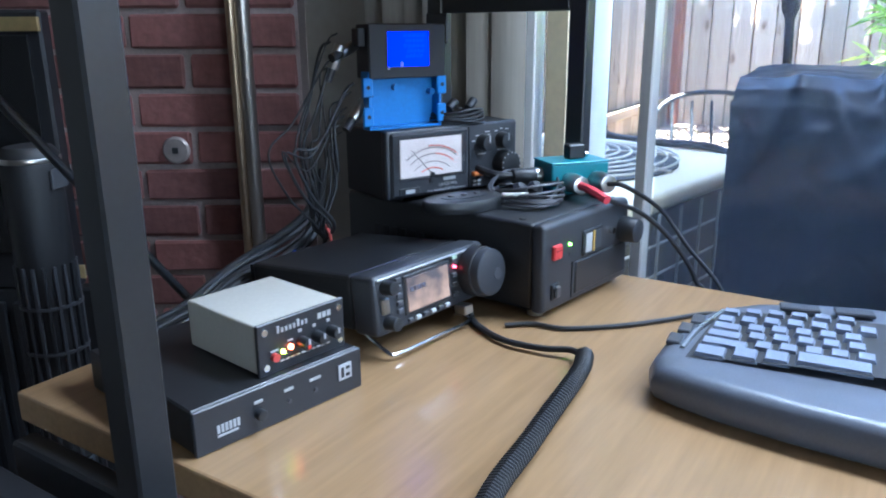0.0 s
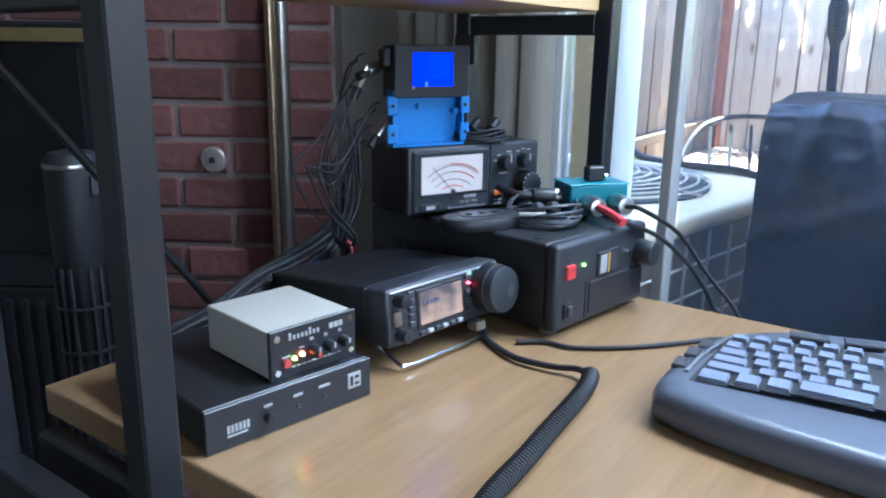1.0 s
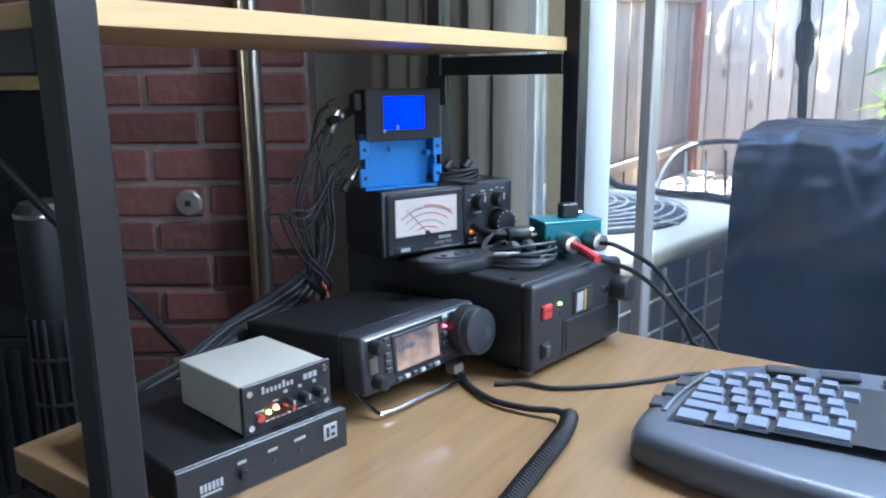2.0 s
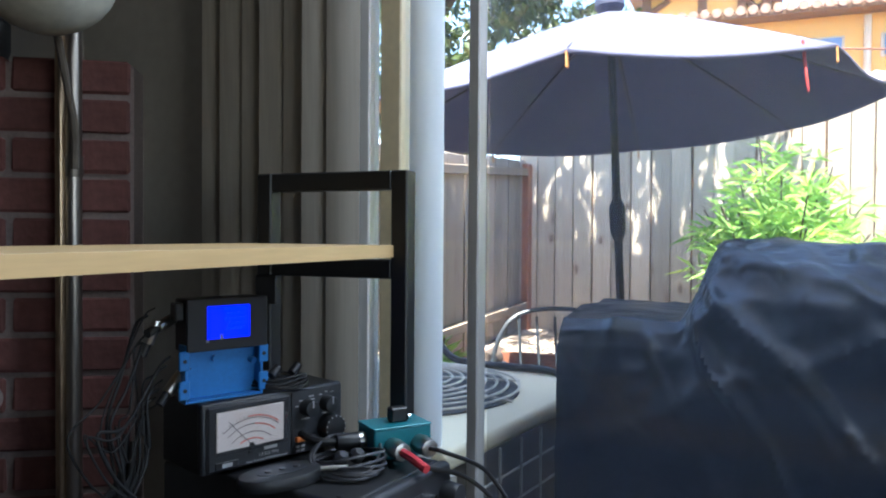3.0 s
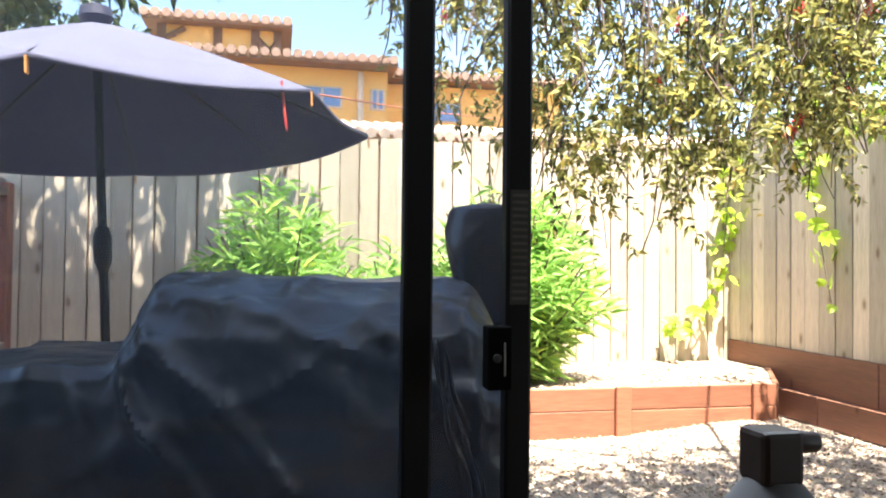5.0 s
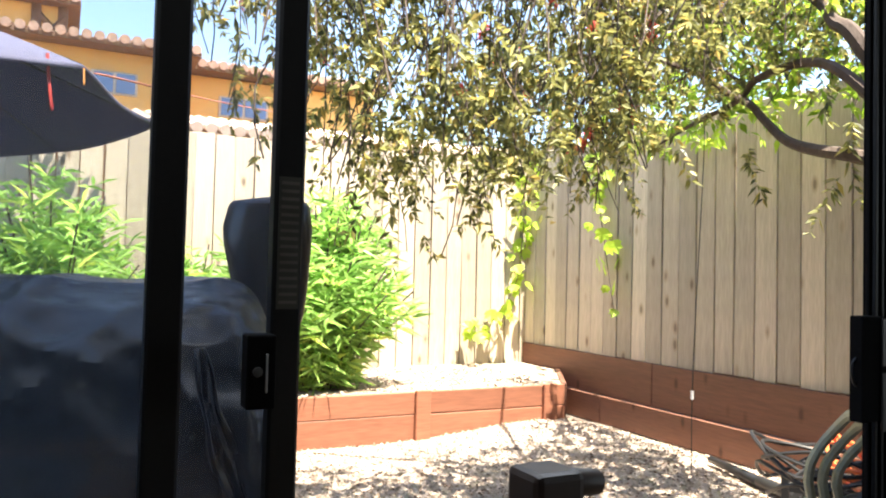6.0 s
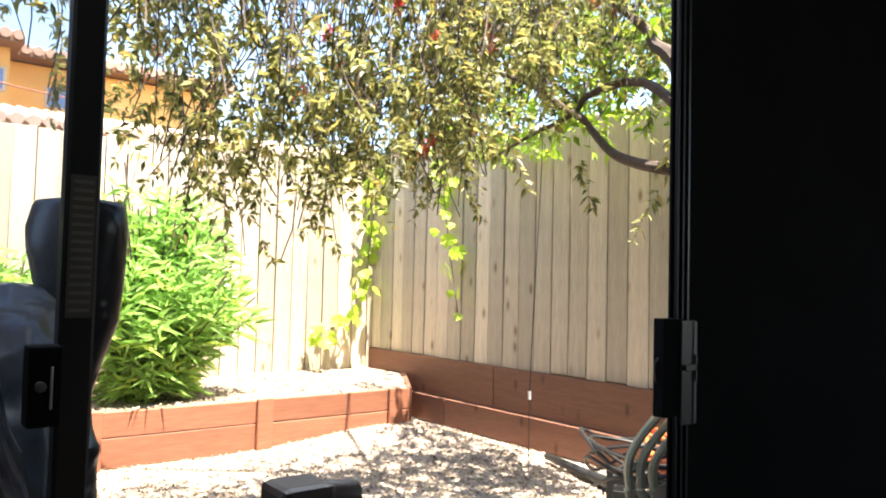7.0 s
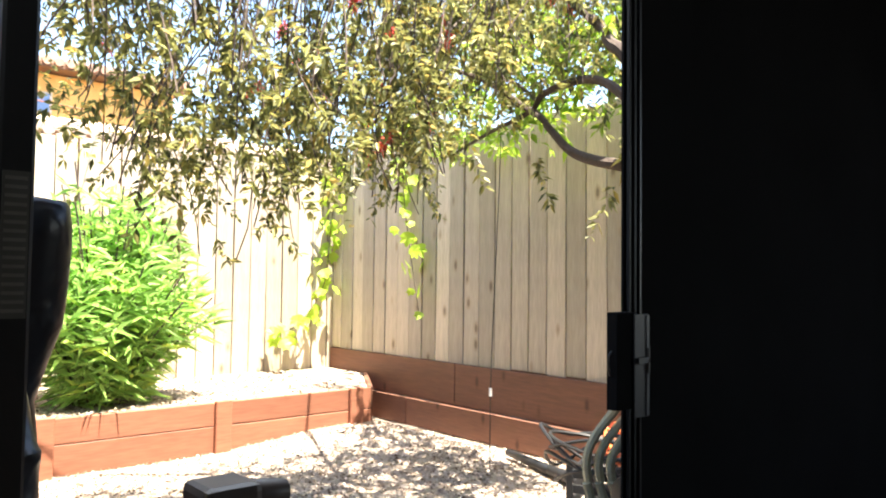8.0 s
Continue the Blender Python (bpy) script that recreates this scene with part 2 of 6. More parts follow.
def knotted(m):
    """Adds dark knots and nail stains to fence boards."""
    nt = m.node_tree
    bs = nt.nodes["Principled BSDF"]
    tc = nt.nodes.new("ShaderNodeTexCoord")
    info = nt.nodes.new("ShaderNodeObjectInfo")
    add = nt.nodes.new("ShaderNodeVectorMath")
    add.operation = "ADD"
    sc = nt.nodes.new("ShaderNodeVectorMath")
    sc.operation = "SCALE"
    sc.inputs["Scale"].default_value = 37.0
    cmb = nt.nodes.new("ShaderNodeCombineXYZ")
    for k in range(3):
        nt.links.new(info.outputs["Random"], cmb.inputs[k])
    nt.links.new(cmb.outputs[0], sc.inputs[0])
    nt.links.new(tc.outputs["Object"], add.inputs[0])
    nt.links.new(sc.outputs[0], add.inputs[1])
    mp = nt.nodes.new("ShaderNodeMapping")
    mp.inputs["Scale"].default_value = (7.0, 7.0, 3.2)
    nt.links.new(add.outputs[0], mp.inputs["Vector"])
    v = nt.nodes.new("ShaderNodeTexVoronoi")
    v.inputs["Scale"].default_value = 1.0
    nt.links.new(mp.outputs[0], v.inputs["Vector"])
    r = ramp(nt, v.outputs["Distance"], [(0.07, (0.3, 0.24, 0.2)), (0.12, (0.75, 0.68, 0.6)), (0.2, (1, 1, 1))])
    old = bs.inputs["Base Color"].links[0].from_socket
    nt.links.new(mixed(nt, old, r.outputs["Color"], 0.8, "MULTIPLY"), bs.inputs["Base Color"])


def glints_and_splashes(m):
    """Pale lines painted as crease highlights, and a few dried splashes."""
    nt = m.node_tree
    bs = nt.nodes["Principled BSDF"]
    n = noise_of(nt, 4.5, 4)
    n.noise_type = "RIDGED_MULTIFRACTAL"
    n.inputs["Distortion"].default_value = 0.9
    lines = ramp(nt, n.outputs["Fac"], [(0.62, (0, 0, 0)), (0.95, (0.55, 0.55, 0.55))])
    patch = noise_of(nt, 2.2, 2)
    where = ramp(nt, patch.outputs["Fac"], [(0.4, (0, 0, 0)), (0.6, (1, 1, 1))])
    tc = nt.nodes.new("ShaderNodeTexCoord")
    v = node(nt, "ShaderNodeTexVoronoi", Scale=14.0)
    nt.links.new(tc.outputs["Object"], v.inputs["Vector"])
    spots = ramp(nt, v.outputs["Distance"], [(0.05, (0.5, 0.5, 0.5)), (0.09, (0, 0, 0))])
    amount = mixed(nt, mixed(nt, lines.outputs["Color"], where.outputs["Color"], 1.0, "MULTIPLY"), spots.outputs["Color"], 0.5, "ADD")
    old = bs.inputs["Base Color"].links[0].from_socket
    nt.links.new(mixed(nt, old, (0.17, 0.175, 0.185), amount), bs.inputs["Base Color"])


creased(COVER, 9, 0.85, 0.02)
creased(COVER, 24, 0.6, 0.008)
glints_and_splashes(COVER)
knotted(FENCE_WOOD)
knotted(FENCE_GREY)
knotted(STAINED_X)
AC_PAINT = surface("cream enamel", (0.842, 0.720, 0.476), 0.45, 0.0, 80, 0.12, 0.05)
# one cloth in two tones: sunlit top paler, underside darkened for shade
CANVAS = surface("sunlit canvas top", (0.095, 0.097, 0.16), 0.85, 0.0, 300, 0.2, 0.2, 0.0008)
SHADED_CANVAS = surface("navy canvas in shade", (0.011, 0.015, 0.075), 0.85, 0.0, 300, 0.2, 0.2, 0.0008)
BARK = surface("grey-brown bark", (0.085, 0.062, 0.048), 0.9, 0.0, 40, 0.4, 0.9, 0.01, stretch=(1, 1, 0.3))
STUCCO = surface("ochre stucco", (0.8, 0.48, 0.15), 0.9, 0.0, 20, 0.1, 0.3, 0.01)
DARK_BEAM = surface("brown timber", (0.16, 0.09, 0.05), 0.8, 0.0, 20, 0.25, 0.2)
TERRACOTTA = surface("terracotta tile", (0.5, 0.33, 0.24), 0.8, 0.0, 12, 0.3, 0.3, 0.01, per_object=0.2)
GLASS = clear_pane("window glass", (0.93, 0.95, 0.95), 0.025)
DIAL_GLASS = clear_pane("clear dial cover", (0.93, 0.94, 0.94), 0.01)
TAUPE = surface("taupe wall paint", (0.32, 0.295, 0.255), 0.85, 0, 60, 0.1, 0.1, 0.001)
SCREEN = clear_pane("insect screen mesh", (0.86, 0.86, 0.87), 0.026)
OLEANDER = leaf_surface("oleander leaf", (0.17, 0.31, 0.065), (0.36, 0.57, 0.16), 0.5)
TREE_LEAF = leaf_surface("bottlebrush leaf", (0.055, 0.068, 0.026), (0.26, 0.26, 0.085), 0.5)
VINE_LEAF = leaf_surface("young vine leaf", (0.16, 0.28, 0.02), (0.32, 0.45, 0.05), 0.5)
FAR_LEAF = leaf_surface("far tree leaf", (0.02, 0.04, 0.015), (0.06, 0.09, 0.03), 0.2)
RED_FLOWER = leaf_surface("red flower spike", (0.4, 0.04, 0.03), (0.6, 0.1, 0.08), 0.3)


# ---- the room ----
def structure(name, bm, material, label, smooth=False):
    return tagged(part(name, bm, material, None, "", smooth), label, name.split("_")[0], "", "structure")


G = -0.06                       # ground outside
WX = 1.08                       # inner plane of the sliding door
structure("floor", boxed(-3.2, 1.2, -4.0, 2.6, -0.12, 0.0), CARPET, "brown carpeted floor of the dim room")
structure("ceiling", boxed(-3.2, 1.25, -4.0, 2.6, 2.4, 2.5), CEIL, "white plaster ceiling above the desk")
structure("wall_window_side", boxed(WX, 1.2, -4.0, -1.275, 0.0, 2.4), UNLIT_BLACK, "inner wall beside the door opening, blackened as unlit")
structure("wall_header", boxed(WX, 1.2, -1.275, 1.05, 2.04, 2.4), WHITE_PAINT, "painted wall above the sliding door")
structure("wall_corner", boxed(WX, 1.2, 0.7, 2.6, 0.0, 2.04), TAUPE, "painted wall behind the hanging vanes")
structure("wall_west", boxed(-3.32, -3.2, -4.12, 2.72, 0, 2.4), UNLIT_BLACK, "plain dark wall behind the camera")
# unseen window, opened in this wall only to hold the fill lamp
bm = boxed(-3.2, WX, -4.12, -4.0, 0, 0.8)
box(bm, -3.2, WX, -4.12, -4.0, 2.1, 2.4)
box(bm, -3.2, -2.8, -4.12, -4.0, 0.8, 2.1)
box(bm, -0.6, WX, -4.12, -4.0, 0.8, 2.1)
structure("wall_south", bm, WHITE_PAINT, "painted wall with an added opening for the fill lamp")
structure("wall_north", boxed(-3.2, 1.2, 2.6, 2.72, 0, 2.4), WHITE_PAINT, "plain painted wall beyond the fireplace")
# the rest of the roof: an unseen eave, added to shade the grill
structure("eave", boxed(1.2, 1.42, -4.2, 3.0, 2.42, 2.55), DARK_BEAM, "brown timber eave added out of view above the sliding door")

# the brick chimney breast stands at an angle across the corner
BRICK_AT = pose(1.02, 1.012, 0, 0, 0, math.degrees(math.atan2(0.839, -0.545)))   # local +x runs along the wall to its far end, local +y faces the room
CP, BP = 0.058, 0.17


def brick_wall():
    wall = new("wall_brick", None)
    wall.matrix_basis = BRICK_AT
    tagged(wall, "red brick chimney breast with grey mortar joints", "wall", "", "structure")
    back = part("mortar", boxed(0, 1.5, -0.3, -0.006, 0, 1.296), MORTAR, wall)
    rnd = random.Random(3)
    kinds = []
    for w in (BP - 0.009, BP / 2 - 0.009):
        for k in range(4):
            bm = boxed(0, w, -0.05, 0.0, 0, CP - 0.009, bevel=0.0035)
            for v in bm.verts:
                v.co += Vector((rnd.uniform(-1, 1), rnd.uniform(-1, 1), rnd.uniform(-1, 1))) * 0.0012
            me = mesh_of(bm, "brick")
            me.materials.append(BRICK)
            kinds.append(me)
    rest = bmesh.new()
    count = 0
    for row in range(1, 23):
        z = -0.022 + row * CP
        x = 0.005
        first = row % 2 == 1
        while x < 1.46:
            half = first and x == 0.005
            w = BP / 2 if half else BP
            y = rnd.uniform(-0.002, 0.002)
            if 0.45 < z < 1.6 and x < 0.85:
                shared("brick", kinds[(4 if half else 0) + rnd.randrange(4)], wall, pose(x, y, z, 0, 0, rnd.uniform(-0.4, 0.4)))
                count += 1
            else:
                box(rest, x, x + w - 0.009, -0.05, y, z, z + CP - 0.009)
            x += w
    tagged(part("brick_courses", rest, BRICK, wall), kind="stuff")
    return wall


brick_wall()
upper = structure("wall_chimney", boxed(0, 1.5, -0.3, -0.14, 1.296, 2.4), TAUPE, "taupe painted wall set back above the brick ledge")
upper.matrix_basis = BRICK_AT
for s, r, hh in ((0.215, 0.024, 0.13), (0.4, 0.05, 0.2)):
    v = thing("vase", BRICK_AT @ pose(s, -0.07, 1.299), "small black vase on the brick ledge", "vase", "vases on the ledge")
    part("body", lathe(bmesh.new(), [(r * 0.7, 0.0), (r, hh * 0.2), (r, hh * 0.6), (r * 0.6, hh * 0.85), (r * 0.75, hh), (r * 0.6, hh), (r * 0.5, hh * 0.85)], 24), BLACK_PLASTIC, v, smooth=True)


def blinds():
    """Fabric vanes stacked at the side of the door."""
    for i in range(7):
        y = 0.665 + i * 0.034
        t = thing("blind_vane", pose(1.035 - 0.006 * (i % 2), y, 0.03, 0, 0, 28 + 5 * math.sin(i * 2.3)), "beige fabric vertical blind vane hanging by the window", "blind", "vertical blind vanes")
        bm = bmesh.new()
        cols = [(-0.022, 0.004), (-0.011, 0.0005), (0.0, -0.001), (0.011, 0.0005), (0.022, 0.004)]
        va = [[bm.verts.new((d + s, k, z)) for k, d in cols] for s in (0.0, 0.0012) for z in (0.0, 1.95)]
        for lo, hi in ((va[0], va[1]), (va[2], va[3])):
            for k in range(4):
                bm.faces.new((lo[k], lo[k + 1], hi[k + 1], hi[k]))
        part("vane", bm, FABRIC_VANE, t, smooth=True)
        part("clip", boxed(-0.004, 0.006, -0.006, 0.006, 1.95, 1.965, 0.001), WHITE_VINYL, t)


blinds()
structure("trim_rail", boxed(1.0, 1.07, 0.6, 1.02, 1.995, 2.03, 0.003), WHITE_VINYL, "white vinyl head rail of the vertical blinds")
structure("trim_post", boxed(1.045, 1.07, 0.885, 0.905, 0.0, 1.99, 0.003), WHITE_VINYL, "pale vertical trim strip beside the vanes")

# the key valve plate and the steel pole in front of the bricks
key = thing("gas_key_valve", BRICK_AT @ pose(0.198, 0.0, 0.812), "round dull metal gas key escutcheon set in the bricks", "valve")
bm = lathe(bmesh.new(), [(0.021, 0.0), (0.021, 0.004), (0.018, 0.007), (0.0045, 0.008)], 28)
bmesh.ops.rotate(bm, verts=bm.verts, cent=(0, 0, 0), matrix=Matrix.Rotation(radians(-90), 3, "X"))
part("plate", bm, surface("dull zinc", (0.3, 0.26, 0.24), 0.5, 0.6), key, smooth=True)
part("key_hole", boxed(-0.0045, 0.0045, 0.0075, 0.0088, -0.0045, 0.0045), BLACK_PLASTIC, key)
pole = thing("floor_lamp", pose(0.965, 1.07, 0.0, 0.4, -0.3, 0), "steel floor lamp with a frosted bowl before the brick wall", "lamp")
part("tube", cyled((0, 0, 0), (0, 0, 2.38), 0.0115, n=24), STEEL_POLE, pole, smooth=True)
part("sleeve", cyled((-0.014, 0.009, 0), (-0.014, 0.009, 2.38), 0.007, n=20), surface("warm brass tube", (0.4, 0.3, 0.2), 0.35, 1.0), pole, "dull brass-coloured sleeve", True)
part("collar", cyled((0, 0, 1.13), (0, 0, 1.16), 0.0135, n=24, bevel=0.002), STEEL_POLE, pole, smooth=True)
part("arm", tubed([(-0.012, -0.016, 1.14), (-0.014, -0.018, 1.2), (-0.045, -0.022, 1.32), (-0.06, -0.03, 1.36)], 0.0055, 8, 4), surface("dull bronze arm", (0.12, 0.1, 0.08), 0.5, 0.5), pole, "dull bronze swivel arm", True)
bowl = [(0.09 * math.sin(radians(a)), 0.09 - 0.09 * math.cos(radians(a))) for a in (2, 15, 30, 45, 60, 75, 90)]
part("bowl_shade", lathe(bmesh.new(), bowl + [(r * 0.96, z + 0.003) for r, z in reversed(bowl)], 36), surface("frosted glass", (0.5, 0.5, 0.43), 0.55), pole, "frosted greenish glass bowl", True, at=pose(-0.094, -0.06, 1.305))
part("foot", cyled((0, 0, 0), (0, 0, 0.012), 0.04, n=24, bevel=0.002), STEEL_POLE, pole, smooth=True)

# the stove insert beside the bricks
stove = thing("fireplace_insert", BRICK_AT @ pose(0.33, 0.012, 0.0), "black fireplace insert with smoky glass and a brass plate", "fireplace")
part("surround", boxed(0.0, 0.75, 0.0, 0.03, 0.0, 0.60, 0.004), BLACK_METAL, stove)
part("upper_frame", boxed(0.03, 0.75, 0.0, 0.03, 0.60, 1.02, 0.004), BLACK_METAL, stove)
m, nt, bs = nodes_of("smoky glass")
bs.inputs["Base Color"].default_value = (0.012, 0.012, 0.012, 1)
bs.inputs["Roughness"].default_value = 0.08
part("glass", boxed(0.05, 0.73, 0.03, 0.034, 0.66, 0.985, 0.001), m, stove, "smoky glass pane")
part("brass_strip", boxed(0.03, 0.75, 0.03, 0.036, 0.99, 1.01, 0.001), surface("brass strip", (0.6, 0.45, 0.2), 0.35, 0.8), stove, "yellow brass strip")
part("plate", boxed(0.015, 0.07, 0.03, 0.033, 0.618, 0.64, 0.001), surface("brass plate", (0.62, 0.48, 0.24), 0.4, 0.4), stove, "small yellow plate")
for i in range(26):
    part("slat", boxed(0.04 + i * 0.027, 0.052 + i * 0.027, 0.03, 0.04, 0.06, 0.58, 0.001), BLACK_METAL, stove)


def tower_heater():
    t = thing("tower_heater", pose(0.64, 1.1, 0.0, 0, 0, 25), "slim black tower heater with a silvery band by the hearth", "heater")
    part("body", lathe(bmesh.new(), [(0.055, 0.0), (0.055, 0.02), (0.033, 0.03), (0.033, 0.70), (0.034, 0.72), (0.034, 0.83), (0.033, 0.85), (0.027, 0.858), (0.01, 0.861)], 32), RUBBER, t, smooth=True)
    part("band", cyled((0, 0, 0.84), (0, 0, 0.846), 0.0348, n=32, bevel=0.001), NICKEL, t, "silvery band", True)
    part("badge", boxed(-0.014, 0.014, -0.0365, -0.032, 0.808, 0.832, 0.001), SATIN_PLASTIC, t)
    for k in range(18):
        a = 2 * math.pi * k / 18
        part("grille_bar", boxed(-0.002, 0.002, -0.0365, -0.032, 0.06, 0.715, 0.0006), SATIN_PLASTIC if k % 3 else BLACK_PLASTIC, t, at=Matrix.Rotation(a, 4, "Z"))
    for z in (0.25, 0.45, 0.6, 0.66):
        part("grille_ring", cyled((0, 0, z), (0, 0, z + 0.004), 0.037, n=32), SATIN_PLASTIC, t, smooth=True)
    return t


tower_heater()


# ---- the sliding door ----
def sliding_door():
    d = thing("sliding_door", pose(WX, 0, 0), "open sliding glass door in a dark bronze frame", "door", kind="structure")
    part("head_track", boxed(-0.03, 0.1, -1.134, 0.7, 1.99, 2.04, 0.003), BRONZE, d)
    part("sill_track", boxed(-0.03, 0.1, -1.134, 0.7, -0.02, 0.02, 0.003), BRONZE, d)
    part("fixed_stile", boxed(0.012, 0.04, -0.127, -0.094, 0.02, 1.99, 0.003), BRONZE, d)
    part("sliding_stile", boxed(-0.028, -0.006, -0.229, -0.2, 0.02, 1.99, 0.003), BRONZE, d)
    part("jamb", boxed(-0.03, 0.02, -1.275, -1.134, 0.0, 2.04, 0.003), UNLIT_BLACK, d)
    part("jamb_lip", boxed(-0.036, -0.0305, -1.2, -1.06, 0.0, 2.04, 0.001), UNLIT_BLACK, d)
    part("mullion", boxed(0.0, 0.03, 0.491, 0.506, 0.02, 1.99, 0.002), ALUMINIUM, d)
    part("beige_jamb", boxed(0.0, 0.03, 0.603, 0.634, 0.02, 1.99, 0.002), AC_PAINT, d)
    part("white_jamb", boxed(0.0, 0.03, 0.65, 0.67, 0.02, 1.99, 0.002), WHITE_VINYL, d)
    g = part("fixed_pane", boxed(0.022, 0.026, -0.096, 0.495, 0.02, 1.99), GLASS, d)
    g.visible_shadow = False
    g = part("corner_pane", boxed(0.012, 0.016, 0.502, 0.66, 0.02, 1.99), GLASS, d)
    g.visible_shadow = False
    s = part("screen_mesh", boxed(0.05, 0.051, -0.22, 0.495, 0.02, 1.99), SCREEN, d, "fine grey insect screen")
    s.visible_shadow = False
    return d


sliding_door()
down = thing("downpipe", pose(1.235, 0.637, G), "white round downpipe standing just outside the glass", "downpipe")
part("pipe", cyled((0, 0, 0.08), (0, 0, 2.4), 0.0295, n=28), WHITE_VINYL, down, smooth=True)
part("shoe", cyled((0.05, 0, 0.03), (0, 0, 0.1), 0.031, n=24), WHITE_VINYL, down, smooth=True)
for z in (0.6, 1.9):
    part("clip", cyled((0, 0, z), (0, 0, z + 0.02), 0.0315, n=28), WHITE_VINYL, down, smooth=True)


# ---- outside ----
def ground_z(x, y):
    """The gravel's height: level, heaped a little towards the bed's far corner."""
    u = min(1.0, max(0.0, (x - 4.1) / 0.85)) * min(1.0, max(0.0, (-1.9 - y) / 1.3)) * min(1.0, max(0.0, (y + 3.85) / 0.45))
    return G + 0.085 * u * u * (3 - 2 * u) - 0.03 * min(1.0, max(0.0, (-3.2 - y) / 0.6)) + 0.008 * noise.noise((x * 2.3, y * 2.3, 0.0))


def ground_sheet():
    bm = bmesh.new()
    xs = [1.2 + 0.12 * i for i in range(42)] + [8.0, 12.0, 40.0, 400.0]
    ys_ = [-200.0, -40.0, -8.0] + [-4.2 + 0.12 * i for i in range(54)] + [6.0, 40.0, 200.0]
    grid = [[bm.verts.new((x, y, ground_z(x, y) if 1.3 < x < 6.2 and -4.1 < y < 2.1 else G)) for y in ys_] for x in xs]
    for a, b in zip(grid, grid[1:]):
        for k in range(len(ys_) - 1):
            bm.faces.new((a[k], b[k], b[k + 1], a[k + 1]))
    return bm


structure("ground", ground_sheet(), GRAVEL, "pale gravel yard with leaf litter and dappled shade", True)
FX, FY, FL = 6.35, -3.93, 2.0


def fence(name, at, length, z0, z1, width, material, label, fall=0.0, behind=0.012):
    f = thing(name, at, label, "fence", kind="structure")
    rnd = random.Random(len(label))
    kinds = []
    for k in range(5):
        bm = boxed(0, width - 0.008, -0.02, 0, 0, z1 - z0, 0.004)
        for v in bm.verts:
            v.co.y += rnd.uniform(-0.003, 0.003)
        me = mesh_of(bm, "board")
        me.materials.append(material)
        kinds.append(me)
    n = int(length / width)
    # added dark sheet: blocks light through the board gaps and darkens them
    bm = boxed(0, n * width, behind, behind + 0.02, z0, z1 - 0.05)
    for v in bm.verts:
        v.co.z -= fall * v.co.x
    part("gap_shade", bm, DARK_BEAM, f)
    for i in range(n):
        shared("board", rnd.choice(kinds), f, pose(i * width, rnd.uniform(-0.006, 0.006), z0 - fall * i * width + rnd.uniform(-0.012, 0.012), 0, rnd.uniform(-0.3, 0.3), 0))
    return f


# local +x along the fence, local -y ... the boards' face looks to local +y
back = fence("fence_back", pose(FX, 2.05, 0, 0, 0, -90), 6.2, 0.2, 2.1, 0.155, FENCE_WOOD, "tall weathered wooden board fence in sun")
right = fence("fence_right", pose(FX, FY, 0, 0, 0, 180), 5.2, 0.44, 2.2, 0.165, FENCE_WOOD, "weathered vertical board fence with knots and gaps")
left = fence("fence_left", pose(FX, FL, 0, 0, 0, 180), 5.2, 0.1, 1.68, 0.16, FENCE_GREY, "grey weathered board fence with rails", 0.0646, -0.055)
door = bpy.data.objects["sliding_door"]
latch = part("latch_case", boxed(-0.052, -0.026, -0.2, -0.174, 0.931, 0.998, 0.002, 2), UNLIT_BLACK, door, "black latch case with a bright-edged slot")
part("latch_slot", boxed(-0.0535, -0.0515, -0.1925, -0.1905, 0.946, 0.981, 0.0004), surface("bright slot metal", (0.4, 0.4, 0.4), 0.4, 0.6), latch, "bright line along the latch slot")
part("latch_thumb", cyled((-0.052, -0.183, 0.965), (-0.0555, -0.183, 0.965), 0.0045, n=16, bevel=0.0008), surface("grey thumb turn", (0.04, 0.04, 0.04), 0.5), latch, smooth=True)
part("strike_case", boxed(-0.06, -0.04, -1.06, -1.011, 0.866, 1.013, 0.002, 2), UNLIT_BLACK, door, "black lock housing on the jamb")
plate = part("strike_plate", boxed(-0.0635, -0.0605, -1.087, -1.05, 0.852, 1.01, 0.001), surface("plain grey plate", (0.022, 0.022, 0.025), 0.4, 0.3), door, "thin grey strike plate")
part("plate_edge", boxed(-0.0655, -0.0636, -1.0865, -1.079, 0.854, 1.008, 0.0004), surface("thin pale edge", (0.07, 0.07, 0.075), 0.4, 0.3), plate)
part("strike_tongue", boxed(-0.068, -0.0657, -1.085, -1.055, 0.934, 0.944, 0.0006), BLACK_METAL, plate)
part("strike_tongue", boxed(-0.068, -0.0657, -1.085, -1.08, 0.918, 0.958, 0.0006), BLACK_METAL, plate)
part("pull_loop", tubed([(-0.05, -1.013, 0.955), (-0.05, -1.004, 0.948), (-0.05, -1.002, 0.935), (-0.05, -1.006, 0.922), (-0.05, -1.013, 0.916)], 0.0018, 6, 4), BLACK_METAL, door, smooth=True)
for i in range(3):
    part("jamb_rib", boxed(-0.042, -0.036, -1.1 + i * 0.014, -1.094 + i * 0.014, 0.0, 2.04, 0.001), BRONZE if i else bpy.data.materials["plain grey plate"], door)
label = part("door_label", boxed(-0.0294, -0.028, -0.225, -0.204, 1.02, 1.145), surface("faded label", (0.05, 0.048, 0.04), 0.6), door, "faded printed label")
INK_LABEL = surface("label ink", (0.11, 0.1, 0.085), 0.6)
for i in range(16):
    part("label_line", boxed(-0.0301, -0.0295, -0.223, -0.206, 1.025 + i * 0.0075, 1.028 + i * 0.0075), INK_LABEL, label)

# ---- the yard's timber ----
def timber(name, bm, parent, mat=None):
    return part(name, bm, mat or STAINED, parent)


